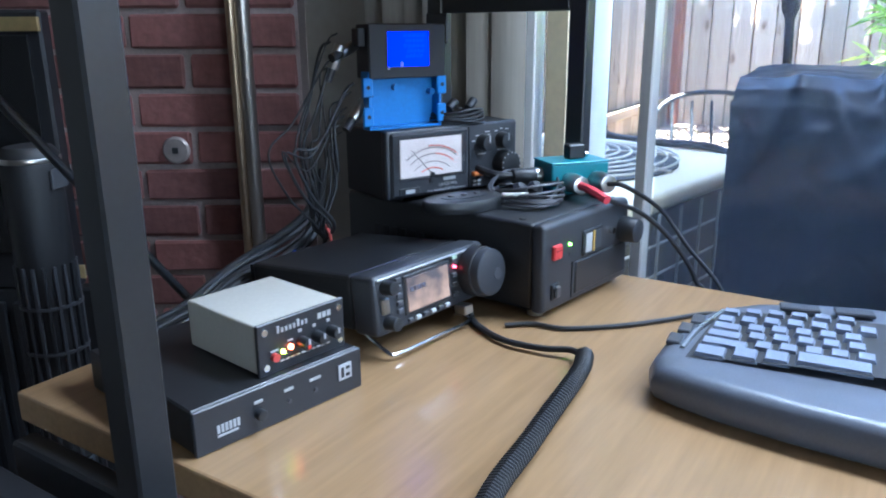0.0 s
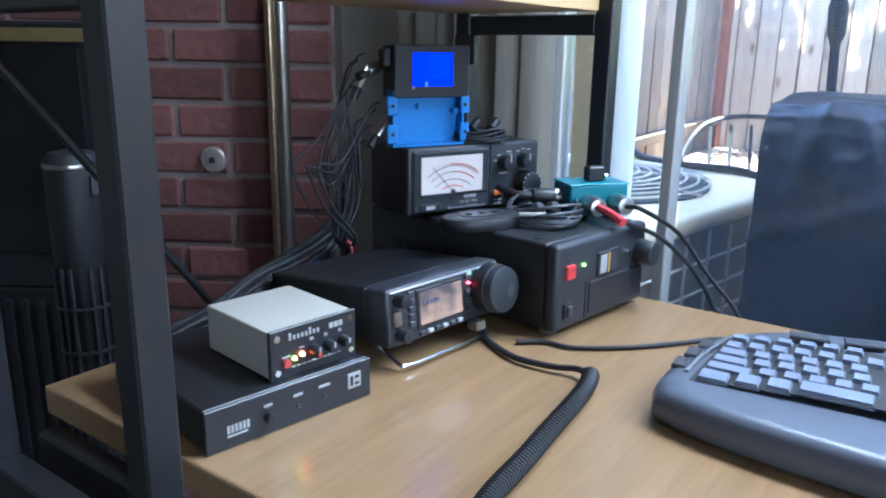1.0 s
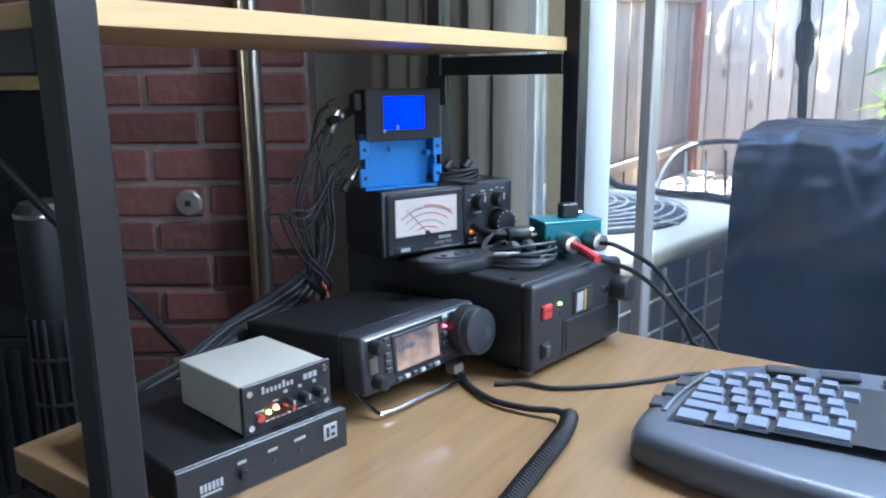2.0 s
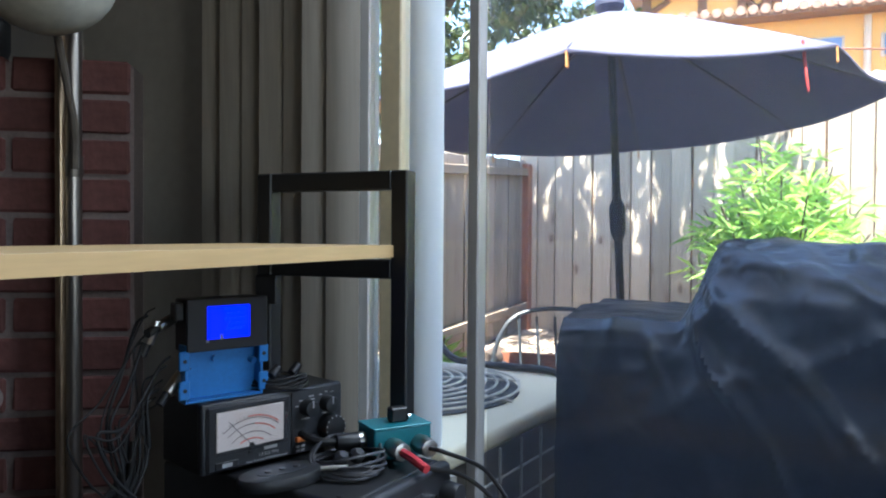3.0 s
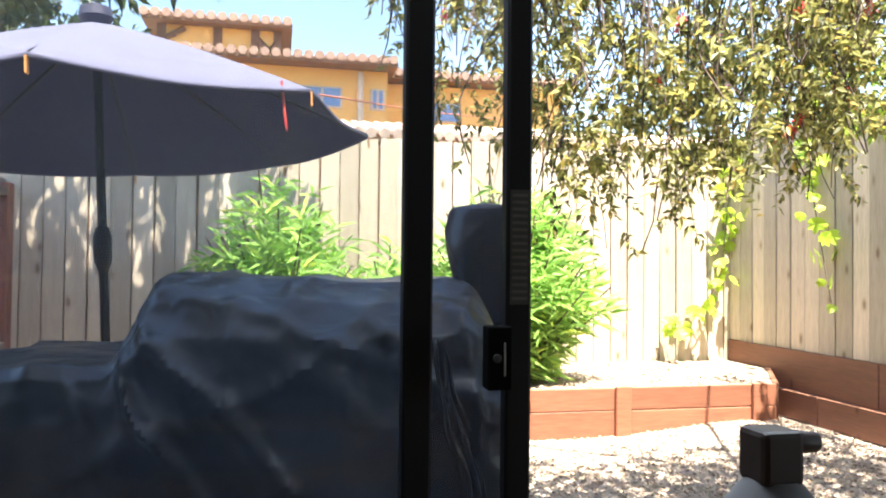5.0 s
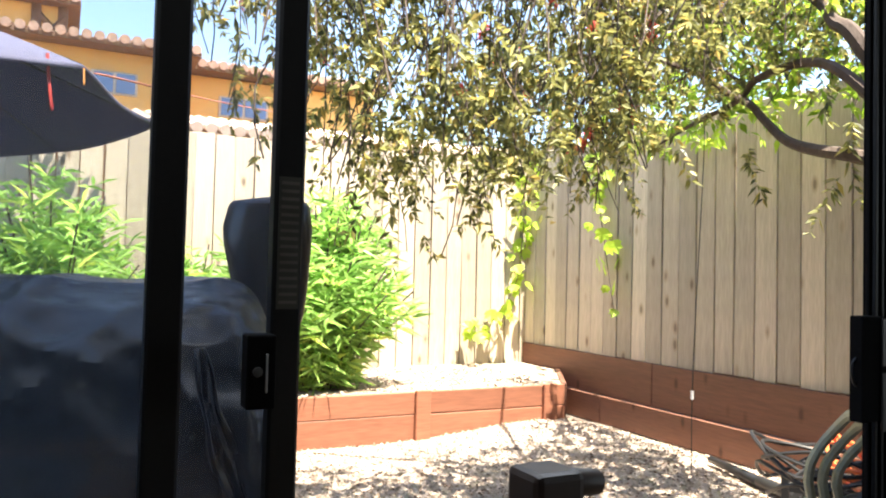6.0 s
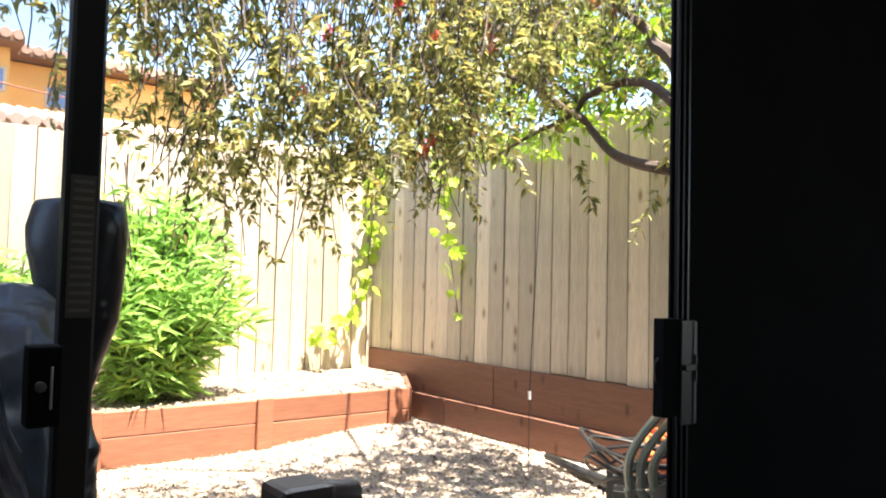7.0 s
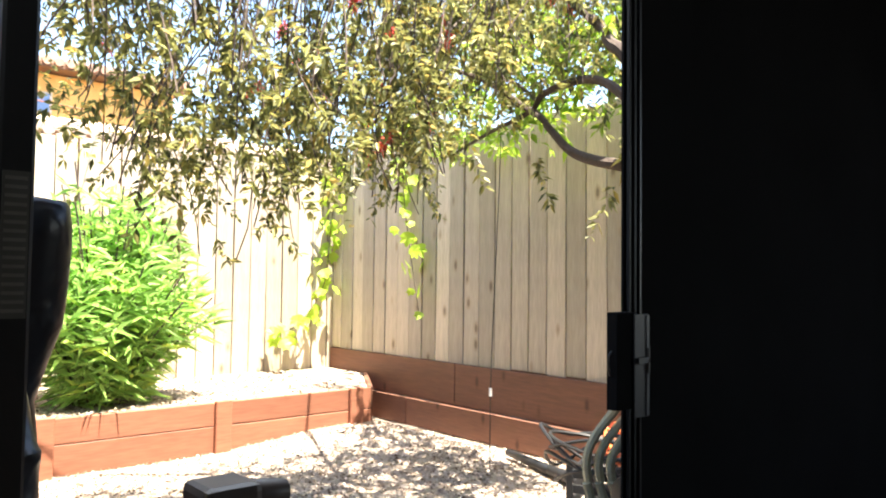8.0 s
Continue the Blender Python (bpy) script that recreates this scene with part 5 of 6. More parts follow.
def blue_bracket():
    t = thing("blue_mounting_bracket", pose(0.688, 0.6235, 0.9, 0, 0, -25), "bright blue open plastic mounting tray on the meter", "bracket")
    blue = surface("blue plastic", (0.03, 0.2, 0.55), 0.4, 0, 300, 0.15, 0.03, 0.0002)
    w, h = 0.084, 0.052
    part("back_plate", boxed(0.006, w - 0.006, 0.012, 0.0145, 0, h, 0.0006), blue, t)
    for x0, x1 in ((0.004, 0.0065), (w - 0.0065, w - 0.004)):
        part("side_wall", boxed(x0, x1, 0.0, 0.0145, 0, h, 0.0005), blue, t)
    part("bottom_wall", boxed(0.0065, w - 0.0065, 0.0, 0.012, 0, 0.0025, 0.0005), blue, t)
    for x in (0.0, w - 0.007):
        for z in (0.004, h - 0.022):
            e = part("ear", boxed(x - 0.002, x + 0.008, -0.0015, 0.0015, z, z + 0.017, 0.001), blue, t)
            part("hole", cyled((x + 0.003, -0.0022, z + 0.0085), (x + 0.003, -0.0012, z + 0.0085), 0.0018, n=12), BLACK_PLASTIC, e)
    part("boss", cyled((0.036, 0.012, 0.037), (0.036, 0.007, 0.037), 0.003, n=14), blue, t, smooth=True)
    part("boss", cyled((w - 0.011, 0.012, 0.032), (w - 0.011, 0.004, 0.032), 0.003, n=14), blue, t, smooth=True)
    part("boss", cyled((0.012, 0.012, 0.03), (0.012, 0.009, 0.03), 0.0012, n=10), BLACK_PLASTIC, t)
    return t


blue_bracket()


def lcd_meter():
    t = thing("voltage_display", pose(0.6925, 0.6195, 0.9455, 0, 0, -25), "black panel meter with a lit blue display on the bracket", "display")
    part("case", boxed(0, 0.077, 0.003, 0.028, 0, 0.047, 0.001), BLACK_PLASTIC, t)
    part("bezel", boxed(-0.001, 0.078, 0, 0.003, 0, 0.0475, 0.001), DARK_FACE, t)
    part("display", boxed(0.0175, 0.0595, -0.0005, 0.0005, 0.0105, 0.0405), glow("blue backlight", (0.004, 0.012, 1.0), 0.16), t, "glowing blue display")
    pale_blue = glow("pale blue digits", (0.004, 0.02, 1.0), 0.2)
    for k, (x0, x1, z) in enumerate(((0.034, 0.057, 0.036), (0.036, 0.055, 0.0315), (0.034, 0.057, 0.027), (0.038, 0.056, 0.0225), (0.036, 0.054, 0.018))):
        for q in range(5):
            a = x0 + (x1 - x0) * q / 5
            part("readout", boxed(a, a + (x1 - x0) / 7, -0.0009, -0.0004, z, z + 0.0024), pale_blue, t)
    part("display_frame", boxed(0.016, 0.061, -0.0003, 0.0002, 0.009, 0.042), DARK_FACE, t)
    part("side_clip", boxed(-0.008, 0.0, 0.008, 0.02, 0.028, 0.044, 0.001), BLACK_PLASTIC, t)
    part("corner_glint", boxed(0.03, 0.0325, -0.0011, -0.0004, 0.01, 0.0145), INK, t)
    part("corner_glint", boxed(0.0165, 0.019, -0.0011, -0.0004, 0.008, 0.0105), INK, t)
    return t


lcd_meter()


def teal_box():
    t = thing("antenna_switch", pose(0.842, 0.491, 0.8335, 0, 0, -38), "small teal metal antenna switch box with coax plugs", "switch")
    teal = surface("teal enamel", (0.02, 0.2, 0.24), 0.35, 0.2, 200, 0.15, 0.03)
    part("body", boxed(-0.031, 0.031, -0.02, 0.02, 0, 0.03, 0.002, 2), teal, t)
    part("lid", boxed(-0.0315, 0.0315, -0.0205, 0.0205, 0.03, 0.0315, 0.0005), teal, t)
    part("switch_knob", boxed(-0.006, 0.012, -0.006, 0.006, 0.0315, 0.046, 0.0015), BLACK_PLASTIC, t, "black lever knob")
    part("set_screw", cyled((0.012, -0.004, 0.036), (0.015, -0.004, 0.036), 0.003, n=12), CHROME, t, smooth=True)
    for x in (-0.012, 0.017):
        part("socket", cyled((x, -0.02, 0.013), (x, -0.028, 0.013), 0.0085, n=20), NICKEL, t, smooth=True)
        part("plug", cyled((x, -0.026, 0.013), (x, -0.044, 0.013), 0.0095, 0.0085, 20, 0.0008), NICKEL, t, "knurled nickel coax plug", True)
    part("socket", cyled((-0.03, 0.004, 0.016), (-0.038, 0.004, 0.016), 0.0085, n=20), NICKEL, t, smooth=True)
    part("plug", cyled((-0.036, 0.004, 0.016), (-0.06, 0.006, 0.017), 0.0085, 0.007, 20, 0.0008), BLACK_PLASTIC, t, "black coax plug", True)
    return t


teal_box()


def cable_of(name, pts, r, mat, label, category="cable", group="", smoothing=8):
    t = thing(name, Matrix.Translation(Vector(pts[0])), label, category, group)
    o = Vector(pts[0])
    part("line", tubed([Vector(p) - o for p in pts], r, 8, smoothing), mat, t, smooth=True)
    return t


R38 = Matrix.Rotation(radians(-38), 3, "Z")
def at_teal(x, y, z):
    return Vector((0.842, 0.491, 0.8335)) + R38 @ Vector((x, y, z))


boot = cable_of("red_coax_boot", [at_teal(-0.012, -0.044, 0.013), at_teal(-0.011, -0.062, 0.012), at_teal(-0.007, -0.082, 0.007)], 0.0042, surface("red heat shrink", (0.6, 0.05, 0.07), 0.4), "red heat-shrink sleeve over a coax plug", "sleeve")
cable_of("coax_cable", [at_teal(-0.008, -0.078, 0.008), (0.85, 0.42, 0.817), (0.878, 0.396, 0.786), (0.893, 0.374, 0.745), (0.895, 0.365, 0.70), (0.9, 0.38, 0.4)], 0.0024, RUBBER, "black coax cable falling behind the desk", "cable", "coax cables")
cable_of("coax_cable", [at_teal(0.017, -0.044, 0.013), at_teal(0.022, -0.066, 0.014), (0.89, 0.413, 0.813), (0.902, 0.386, 0.775), (0.908, 0.352, 0.735), (0.91, 0.34, 0.69), (0.91, 0.36, 0.4)], 0.0022, RUBBER, "black coax cable falling behind the desk", "cable", "coax cables")
cable_of("meter_jumper", [at_teal(-0.058, 0.006, 0.017), (0.79, 0.548, 0.852), (0.80, 0.58, 0.856)], 0.004, RUBBER, "short black coax jumper behind the meter", "cable")


def puck():
    t = thing("remote_control", pose(0.722, 0.541, 0.8328, 0, 0, -25), "flat black oval remote control on the power supply", "remote")
    bm = lathe(bmesh.new(), [(0.94, 0.0), (1.0, 0.003), (1.0, 0.008), (0.95, 0.0105), (0.8, 0.0115)], 40)
    bmesh.ops.transform(bm, verts=bm.verts, matrix=Matrix.Diagonal((0.042, 0.024, 1, 1)))
    part("body", bm, BLACK_PLASTIC, t, smooth=True)
    bm = lathe(bmesh.new(), [(0.8, 0.0113), (0.8, 0.0121)], 32)
    bmesh.ops.transform(bm, verts=bm.verts, matrix=Matrix.Diagonal((0.03, 0.015, 1, 1)))
    part("face", bm, GREY_PLASTIC, t)
    for i in range(3):
        part("button", cyled((-0.014 + i * 0.014, 0, 0.012), (-0.014 + i * 0.014, 0, 0.0135), 0.003, n=12), SATIN_PLASTIC, t)
    return t


puck()


def earbuds():
    t = thing("earphone_coil", pose(0.781, 0.509, 0.8335, 0, 0, -50), "coiled thin grey earphone cable lying on the power supply", "earphones")
    rs = random.Random(2)
    mat = surface("dark grey cable", (0.05, 0.05, 0.055), 0.4)
    for k in range(8):
        ph, sx, sy = rs.uniform(0, 6), rs.uniform(0.028, 0.036), rs.uniform(0.036, 0.046)
        pts = [(sx * math.cos(a) + 0.003 * math.sin(3 * a + ph), sy * math.sin(a) + 0.003 * math.cos(2 * a + ph), 0.0025 + 0.0028 * k * (0.6 + 0.4 * math.sin(a + ph))) for a in [2 * math.pi * i / 20 for i in range(21)]]
        part("loop", tubed(pts, 0.0014, 6, 3), mat, t, smooth=True)
    part("plug", cyled((-0.03, -0.034, 0.012), (-0.006, -0.036, 0.012), 0.0023, n=12), NICKEL, t, "straight metal plug", True)
    for x, y in ((0.006, 0.01), (-0.01, 0.004)):
        part("earbud", lathe(bmesh.new(), [(0.003, 0.004), (0.007, 0.008), (0.0075, 0.014), (0.004, 0.018)], 16), BLACK_PLASTIC, t, smooth=True, at=pose(x, y, 0.0, 30, 20, 0))
    return t


earbuds()


def top_coil():
    t = thing("cable_coil", pose(0.787, 0.589, 0.9, 0, 0, -26), "small black cable coil lying on the meter", "cable")
    for k in range(5):
        pts = [((0.03 - 0.001 * k) * math.cos(a), (0.017 + 0.001 * k) * math.sin(a), 0.002 + 0.0026 * k + 0.002 * math.sin(2 * a + k)) for a in [2 * math.pi * i / 16 for i in range(17)]]
        part("loop", tubed(pts, 0.0013, 6, 3), RUBBER, t, smooth=True)
    for x in (-0.012, 0.01):
        part("plug_end", cyled((x, -0.004, 0.014), (x + 0.01, 0.0, 0.021), 0.0045, n=14, bevel=0.001), BLACK_PLASTIC, t, smooth=True)
    return t


top_coil()


# the microphone's coiled cord
def coiled_cord():
    t = thing("microphone_cord", pose(0, 0, 0), "thick coiled black microphone cord across the desk", "cord")
    part("lead", tubed([(0.672, 0.505, 0.762), (0.668, 0.5, 0.753), (0.652, 0.482, 0.7535), (0.638, 0.452, 0.754), (0.638, 0.42, 0.755), (0.642, 0.4, 0.757), (0.636, 0.388, 0.758)], 0.0026, 8), RUBBER, t, smooth=True)
    line = smooth_line([(0.637, 0.386, 0.758), (0.615, 0.379, 0.7585), (0.59, 0.375, 0.7585), (0.543, 0.3695, 0.7585), (0.499, 0.364, 0.7585), (0.459, 0.36, 0.7585), (0.42, 0.352, 0.7585)], 10)
    # core axis resampled evenly, then the helix
    axis, turns, pts = line, 84, []
    n = 84 * 8
    for i in range(n + 1):
        f = i / n * (len(axis) - 1)
        k = min(int(f), len(axis) - 2)
        p = axis[k].lerp(axis[k + 1], f - k)
        tg = (axis[k + 1] - axis[k]).normalized()
        s = tg.cross(Vector((0, 0, 1))).normalized()
        u = s.cross(tg)
        a = 2 * math.pi * i / 8
        pts.append(p + 0.0052 * (math.cos(a) * s + math.sin(a) * u))
    part("coil", tube(bmesh.new(), pts, 0.0017, 6), RUBBER, t, smooth=True)
    return t


coiled_cord()
cable_of("keyboard_cable", [(0.67, 0.47, 0.7525), (0.685, 0.451, 0.7525), (0.69, 0.424, 0.7525), (0.72, 0.388, 0.7525), (0.752, 0.361, 0.7525), (0.785, 0.335, 0.7525), (0.8, 0.3, 0.7525)], 0.0019, RUBBER, "thin black keyboard cable across the desk")

# wires hanging behind the meter
wr = random.Random(12)
for i in range(13):
    x0, y0, z0 = 0.69 + wr.uniform(-0.012, 0.004), 0.646 + wr.uniform(-0.01, 0.012), 0.985 - 0.012 * i * 0.6
    bow = wr.uniform(-0.005, 0.075)
    cable_of("display_wire", [(x0, y0, z0), (x0 - 0.014, y0, z0 - 0.008), (x0 - 0.01 - bow * 0.6, y0, z0 - 0.05), (x0 - 0.01 - bow, y0 + 0.002, 0.89), (x0 - 0.012 - bow * 0.7, y0 + 0.002, 0.85), (x0 - 0.03, y0 + 0.004, 0.818), (0.682, 0.675, 0.79), (0.68, 0.7, 0.756)], wr.choice((0.0008, 0.001, 0.0014)), RUBBER, "thin black wire hanging from the display", "wire", "display wires")
for i in range(7):
    o = wr.uniform(-0.006, 0.006)
    cable_of("power_lead", [(0.697, 0.69 + o, 0.865 - 0.006 * i), (0.688, 0.685 + o, 0.835 - 0.004 * i), (0.668, 0.682 + o, 0.812 - 0.003 * i + o), (0.63, 0.68 + o * 2, 0.797 - 0.002 * i + o), (0.575, 0.68 + o * 2, 0.783 + o), (0.52, 0.676 + o, 0.775 - 0.002 * i), (0.475, 0.668 + o, 0.772 - 0.002 * i), (0.445, 0.655 + o, 0.768 - 0.003 * (i % 3))], wr.choice((0.0022, 0.003, 0.0035)), RUBBER, "thick black power lead bundled behind the radio", "cable", "power leads")
tie = thing("cable_tie", pose(0.664, 0.672, 0.806), "red cable tie round the power leads", "cable tie")
part("loop", tubed([(0.0, -0.014, 0.009), (0.005, -0.016, 0.001), (0.008, -0.015, -0.008)], 0.0014, 6), surface("red tie", (0.65, 0.12, 0.1), 0.4), tie)
tie = thing("cable_tie", pose(0.625, 0.67, 0.79), "blue cable tie round the power leads", "cable tie")
part("loop", tubed([(0.0, -0.01, 0.008), (0.004, -0.012, 0.0), (0.006, -0.01, -0.008)], 0.0022, 6), surface("blue tie", (0.05, 0.1, 0.5), 0.4), tie)
for k, (x, y, z) in enumerate(((0.681, 0.644, 0.968), (0.686, 0.637, 0.91), (0.676, 0.65, 0.955))):
    pl = thing("wire_plug", pose(x, y, z, 20, 70 - 30 * k, 20), "nickel plug on the display's wires", "plug", "wire plugs")
    part("shell", cyled((0, 0, 0), (0, 0, 0.022), 0.0055, 0.005, 16, 0.0008), NICKEL, pl, smooth=True)
    part("sleeve", cyled((0, 0, -0.012), (0, 0, 0.001), 0.004, n=12), BLACK_PLASTIC, pl, smooth=True)


# ---- the keyboard ----
def keyboard():
    t = thing("keyboard", Matrix.Translation((0.588, 0.336, 0.75)) @ Matrix.Diagonal((0.8, 0.8, 0.92, 1)) @ Matrix.Translation((-0.562, -0.3385, -0.75)), "slate-black ergonomic keyboard with a smooth wrist rest", "keyboard")
    yc = 0.085
    half = [(0.562, 0.0), (0.563, 0.08), (0.565, 0.14), (0.570, 0.19), (0.577, 0.222), (0.585, 0.243), (0.61, 0.252), (0.65, 0.2535), (0.69, 0.2525), (0.722, 0.248), (0.752, 0.236), (0.783, 0.208), (0.806, 0.168), (0.822, 0.115), (0.83, 0.06), (0.832, 0.0)]
    out = [(x, yc + y) for x, y in half] + [(x, yc - y) for x, y in reversed(half[1:-1])]
    cx = 0.69
    def crown(x, y):
        f = 1 - ((y - yc) / 0.26) ** 2
        g = min(1, max(0, (x - 0.55) / 0.05))
        return 0.0085 * max(0, f) * g
    bm = bmesh.new()
    rings = []
    for s, z in ((0.955, 0.752), (0.985, 0.754), (1.0, 0.760), (1.0, 0.766), (0.985, 0.7735), (0.955, 0.7775), (0.9, 0.779), (0.7, 0.779), (0.45, 0.779), (0.2, 0.779)):
        rings.append([bm.verts.new((cx + (x - cx) * s, yc + (y - yc) * s, z + (crown(x, y) * (1 - s) * 1.2 + crown(x, y) * 0.25 if z > 0.77 else 0))) for x, y in out])
    n = len(out)
    for a, b in zip(rings, rings[1:]):
        for k in range(n):
            bm.faces.new((a[k], b[k], b[(k + 1) % n], a[(k + 1) % n]))
    bm.faces.new(rings[0])
    bm.faces.new(list(reversed(rings[-1])))
    part("body", bm, surface("satin slate plastic", (0.095, 0.105, 0.13), 0.34, 0, 500, 0.15, 0.05, 0.0003), t, "satin slate moulded body", True)
    keys = {}
    key_mat = surface("glossy slate keys", (0.2, 0.225, 0.29), 0.22, 0, 500, 0.15, 0.03, 0.0002)
    def key_mesh(w, d):
        k = (round(w, 4), round(d, 4))
        if k not in keys:
            b2 = bmesh.new()
            lo = [b2.verts.new((sx * d / 2, sy * w / 2, 0)) for sx, sy in ((-1, -1), (1, -1), (1, 1), (-1, 1))]
            hi = [b2.verts.new((sx * (d / 2 - 0.0016), sy * (w / 2 - 0.0022), 0.0045)) for sx, sy in ((-1, -1), (1, -1), (1, 1), (-1, 1))]
            mid = b2.verts.new((0, 0, 0.0041))
            for q in range(4):
                b2.faces.new((lo[q], lo[(q + 1) % 4], hi[(q + 1) % 4], hi[q]))
                b2.faces.new((hi[q], hi[(q + 1) % 4], mid))
            me = mesh_of(b2, "key")
            me.materials.append(key_mat)
            keys[k] = me
        return keys[k]
    P = 0.0188
    bed = bmesh.new()
    cols = []
    for i in range(29):
        ym = -0.224 + 0.448 * i / 28
        bow, lift = 0.02 * (ym / 0.22) ** 2, 0.0105 * (1 - (ym / 0.24) ** 2)
        cols.append([bed.verts.new((x + 0.012 - bow, yc + ym, 0.778 + lift + k)) for x, k in ((0.6225, 0.0), (0.68, 0.001), (0.739, 0.0024))])
    for a, b in zip(cols, cols[1:]):
        for k in range(2):
            bed.faces.new((a[k], a[k + 1], b[k + 1], b[k]))
    part("key_bed", bed, RUBBER, t, "black gaps between the keys")
    part("trim_strip", tubed([(0.632, yc + 0.232, 0.7775), (0.68, yc + 0.231, 0.7785), (0.735, yc + 0.222, 0.78)], 0.003, 8, 4), NICKEL, t, "silvery strip beside the keys", True)
    for side in (1, -1):
        # each half swings outward a little and curves like a shallow bow
        rows = [(0.634, 6, (1.55, 1.25, 1.25, 3.1)), (0.6535, 6, (2.2, 1, 1, 1, 1, 1)), (0.6725, 6, (1.75, 1, 1, 1, 1, 1)), (0.6915, 6, (1.5, 1, 1, 1, 1, 1)), (0.7105, 7, (1, 1, 1, 1, 1, 1, 1)), (0.732, 6, (1, 1, 1, 1, 1, 1))]
        for r, (x, _, ws) in enumerate(rows):
            y = 0.222
            for w in ws:
                ww = w * P
                if y - ww < -0.004:
                    break
                ym = y - ww / 2
                lift = 0.0105 * (1 - (ym / 0.24) ** 2)
                bow = 0.02 * (ym / 0.22) ** 2
                d = 0.0152 if r else 0.0195
                if r == 5:
                    d = 0.012
                shared("key", key_mesh(ww - 0.003, d), t, pose(x - bow + 0.012 + (0.006 if r == 0 else 0) * 0, yc + side * ym, 0.7765 + lift + 0.0012 * r * 0.5, 0, -3, side * 5))
                y -= ww
    for k, (x, y, w) in enumerate(((0.766, 0.16, 0.035), (0.777, 0.115, 0.034), (0.781, 0.06, 0.04), (0.782, -0.02, 0.04))):
        part("media_key", boxed(-0.008, 0.008, -w / 2, w / 2, 0, 0.003, 0.001), SATIN_PLASTIC, t, at=pose(x, yc + y, 0.7835 + 0.002 * (1 - abs(y) / 0.25), 0, 0, 14 if y > 0 else -4))
    for x, y in ((0.65, 0.243), (0.68, 0.242), (0.707, 0.238)):
        part("side_key", boxed(-0.011, 0.011, -0.006, 0.006, 0, 0.004, 0.001), SATIN_PLASTIC, t, at=pose(x, yc + y, 0.776, 0, 0, 6))
    part("zoom_dial", cyled((0.785, yc + 0.016, 0.784), (0.785, yc + 0.016, 0.792), 0.015, 0.012, 24, 0.001), SATIN_PLASTIC, t, smooth=True)
    part("maker_mark", boxed(-0.008, 0.008, -0.022, 0.022, 0, 0.0012, 0.0005), SATIN_PLASTIC, t, at=pose(0.582, yc + 0.122, 0.7755, 0, -18, 5))
    return t


keyboard()

# a pale bottle with a brown cap by the keyboard
b = thing("spray_bottle", pose(0.588, -0.192, 0.75), "pale grey bottle with a brown cap on the desk", "bottle")
part("body", lathe(bmesh.new(), [(0.027, 0.0), (0.031, 0.006), (0.032, 0.165), (0.027, 0.19), (0.018, 0.203), (0.012, 0.21)], 32), surface("pale grey plastic", (0.22, 0.22, 0.24), 0.6), b, smooth=True)
part("cap", boxed(-0.011, 0.011, -0.01, 0.012, 0.208, 0.234, 0.003, 2), surface("brown plastic", (0.05, 0.032, 0.025), 0.5), b, "brown trigger cap")
part("spout", cyled((0.0, -0.009, 0.227), (0.0, -0.024, 0.226), 0.006, 0.005, 14, 0.001), bpy.data.materials["brown plastic"], b, smooth=True)


# ---- plants ----
def leaves(name, centres, dirs, length, width, material, parent, label=""):
    """Many small folded leaves as one mesh: each a rhombus with a crease."""
    rs = np.random.RandomState(len(centres) % 9973)
    c, d = np.asarray(centres, float), np.asarray(dirs, float)
    d /= np.linalg.norm(d, axis=1, keepdims=True) + 1e-9
    up = rs.normal(size=c.shape) * 0.6 + np.array([0, 0, 1.0])
    s = np.cross(d, up)
    s /= np.linalg.norm(s, axis=1, keepdims=True) + 1e-9
    nrm = np.cross(s, d)
    L = (length * rs.uniform(0.65, 1.25, len(c)))[:, None]
    w = (width * rs.uniform(0.7, 1.2, len(c)))[:, None]
    mid = c + d * L * 0.45 - nrm * w * 0.25
    tip = c + d * L - np.array([0, 0, 1.0]) * L * 0.15
    v = np.stack([c, mid + s * w + nrm * w * 0.5, tip, mid - s * w + nrm * w * 0.5], 1).reshape(-1, 3)
    n = len(c)
    base = np.arange(n)[:, None] * 4
    f = np.concatenate([base + np.array([[0, 1, 2]]), base + np.array([[0, 2, 3]])], 1).reshape(-1, 3)
    me = bpy.data.meshes.new(name)
    me.from_pydata(v.tolist(), [], f.tolist())
    me.materials.append(material)
    ob = new(name, me)
    ob.parent = parent
    if label:
        tagged(ob, label)
    return ob


def sprays(rs, points, down, n, spread, twig):
    """Leaf bases and directions along short twigs."""
    c, d = [], []
    for p in points:
        a = rs.uniform(0, 2 * math.pi)
        t = np.array([math.cos(a) * spread, math.sin(a) * spread, -down + rs.normal() * 0.3])
        t /= np.linalg.norm(t)
        ln = twig * rs.uniform(0.6, 1.3)
        for k in range(n):
            f = rs.uniform(0.05, 1)
            q = p + t * ln * f
            o = rs.normal(size=3)
            o -= t * o.dot(t)
            o /= np.linalg.norm(o) + 1e-9
            c.append(q)
            d.append(t * 0.6 + o)
    return c, d


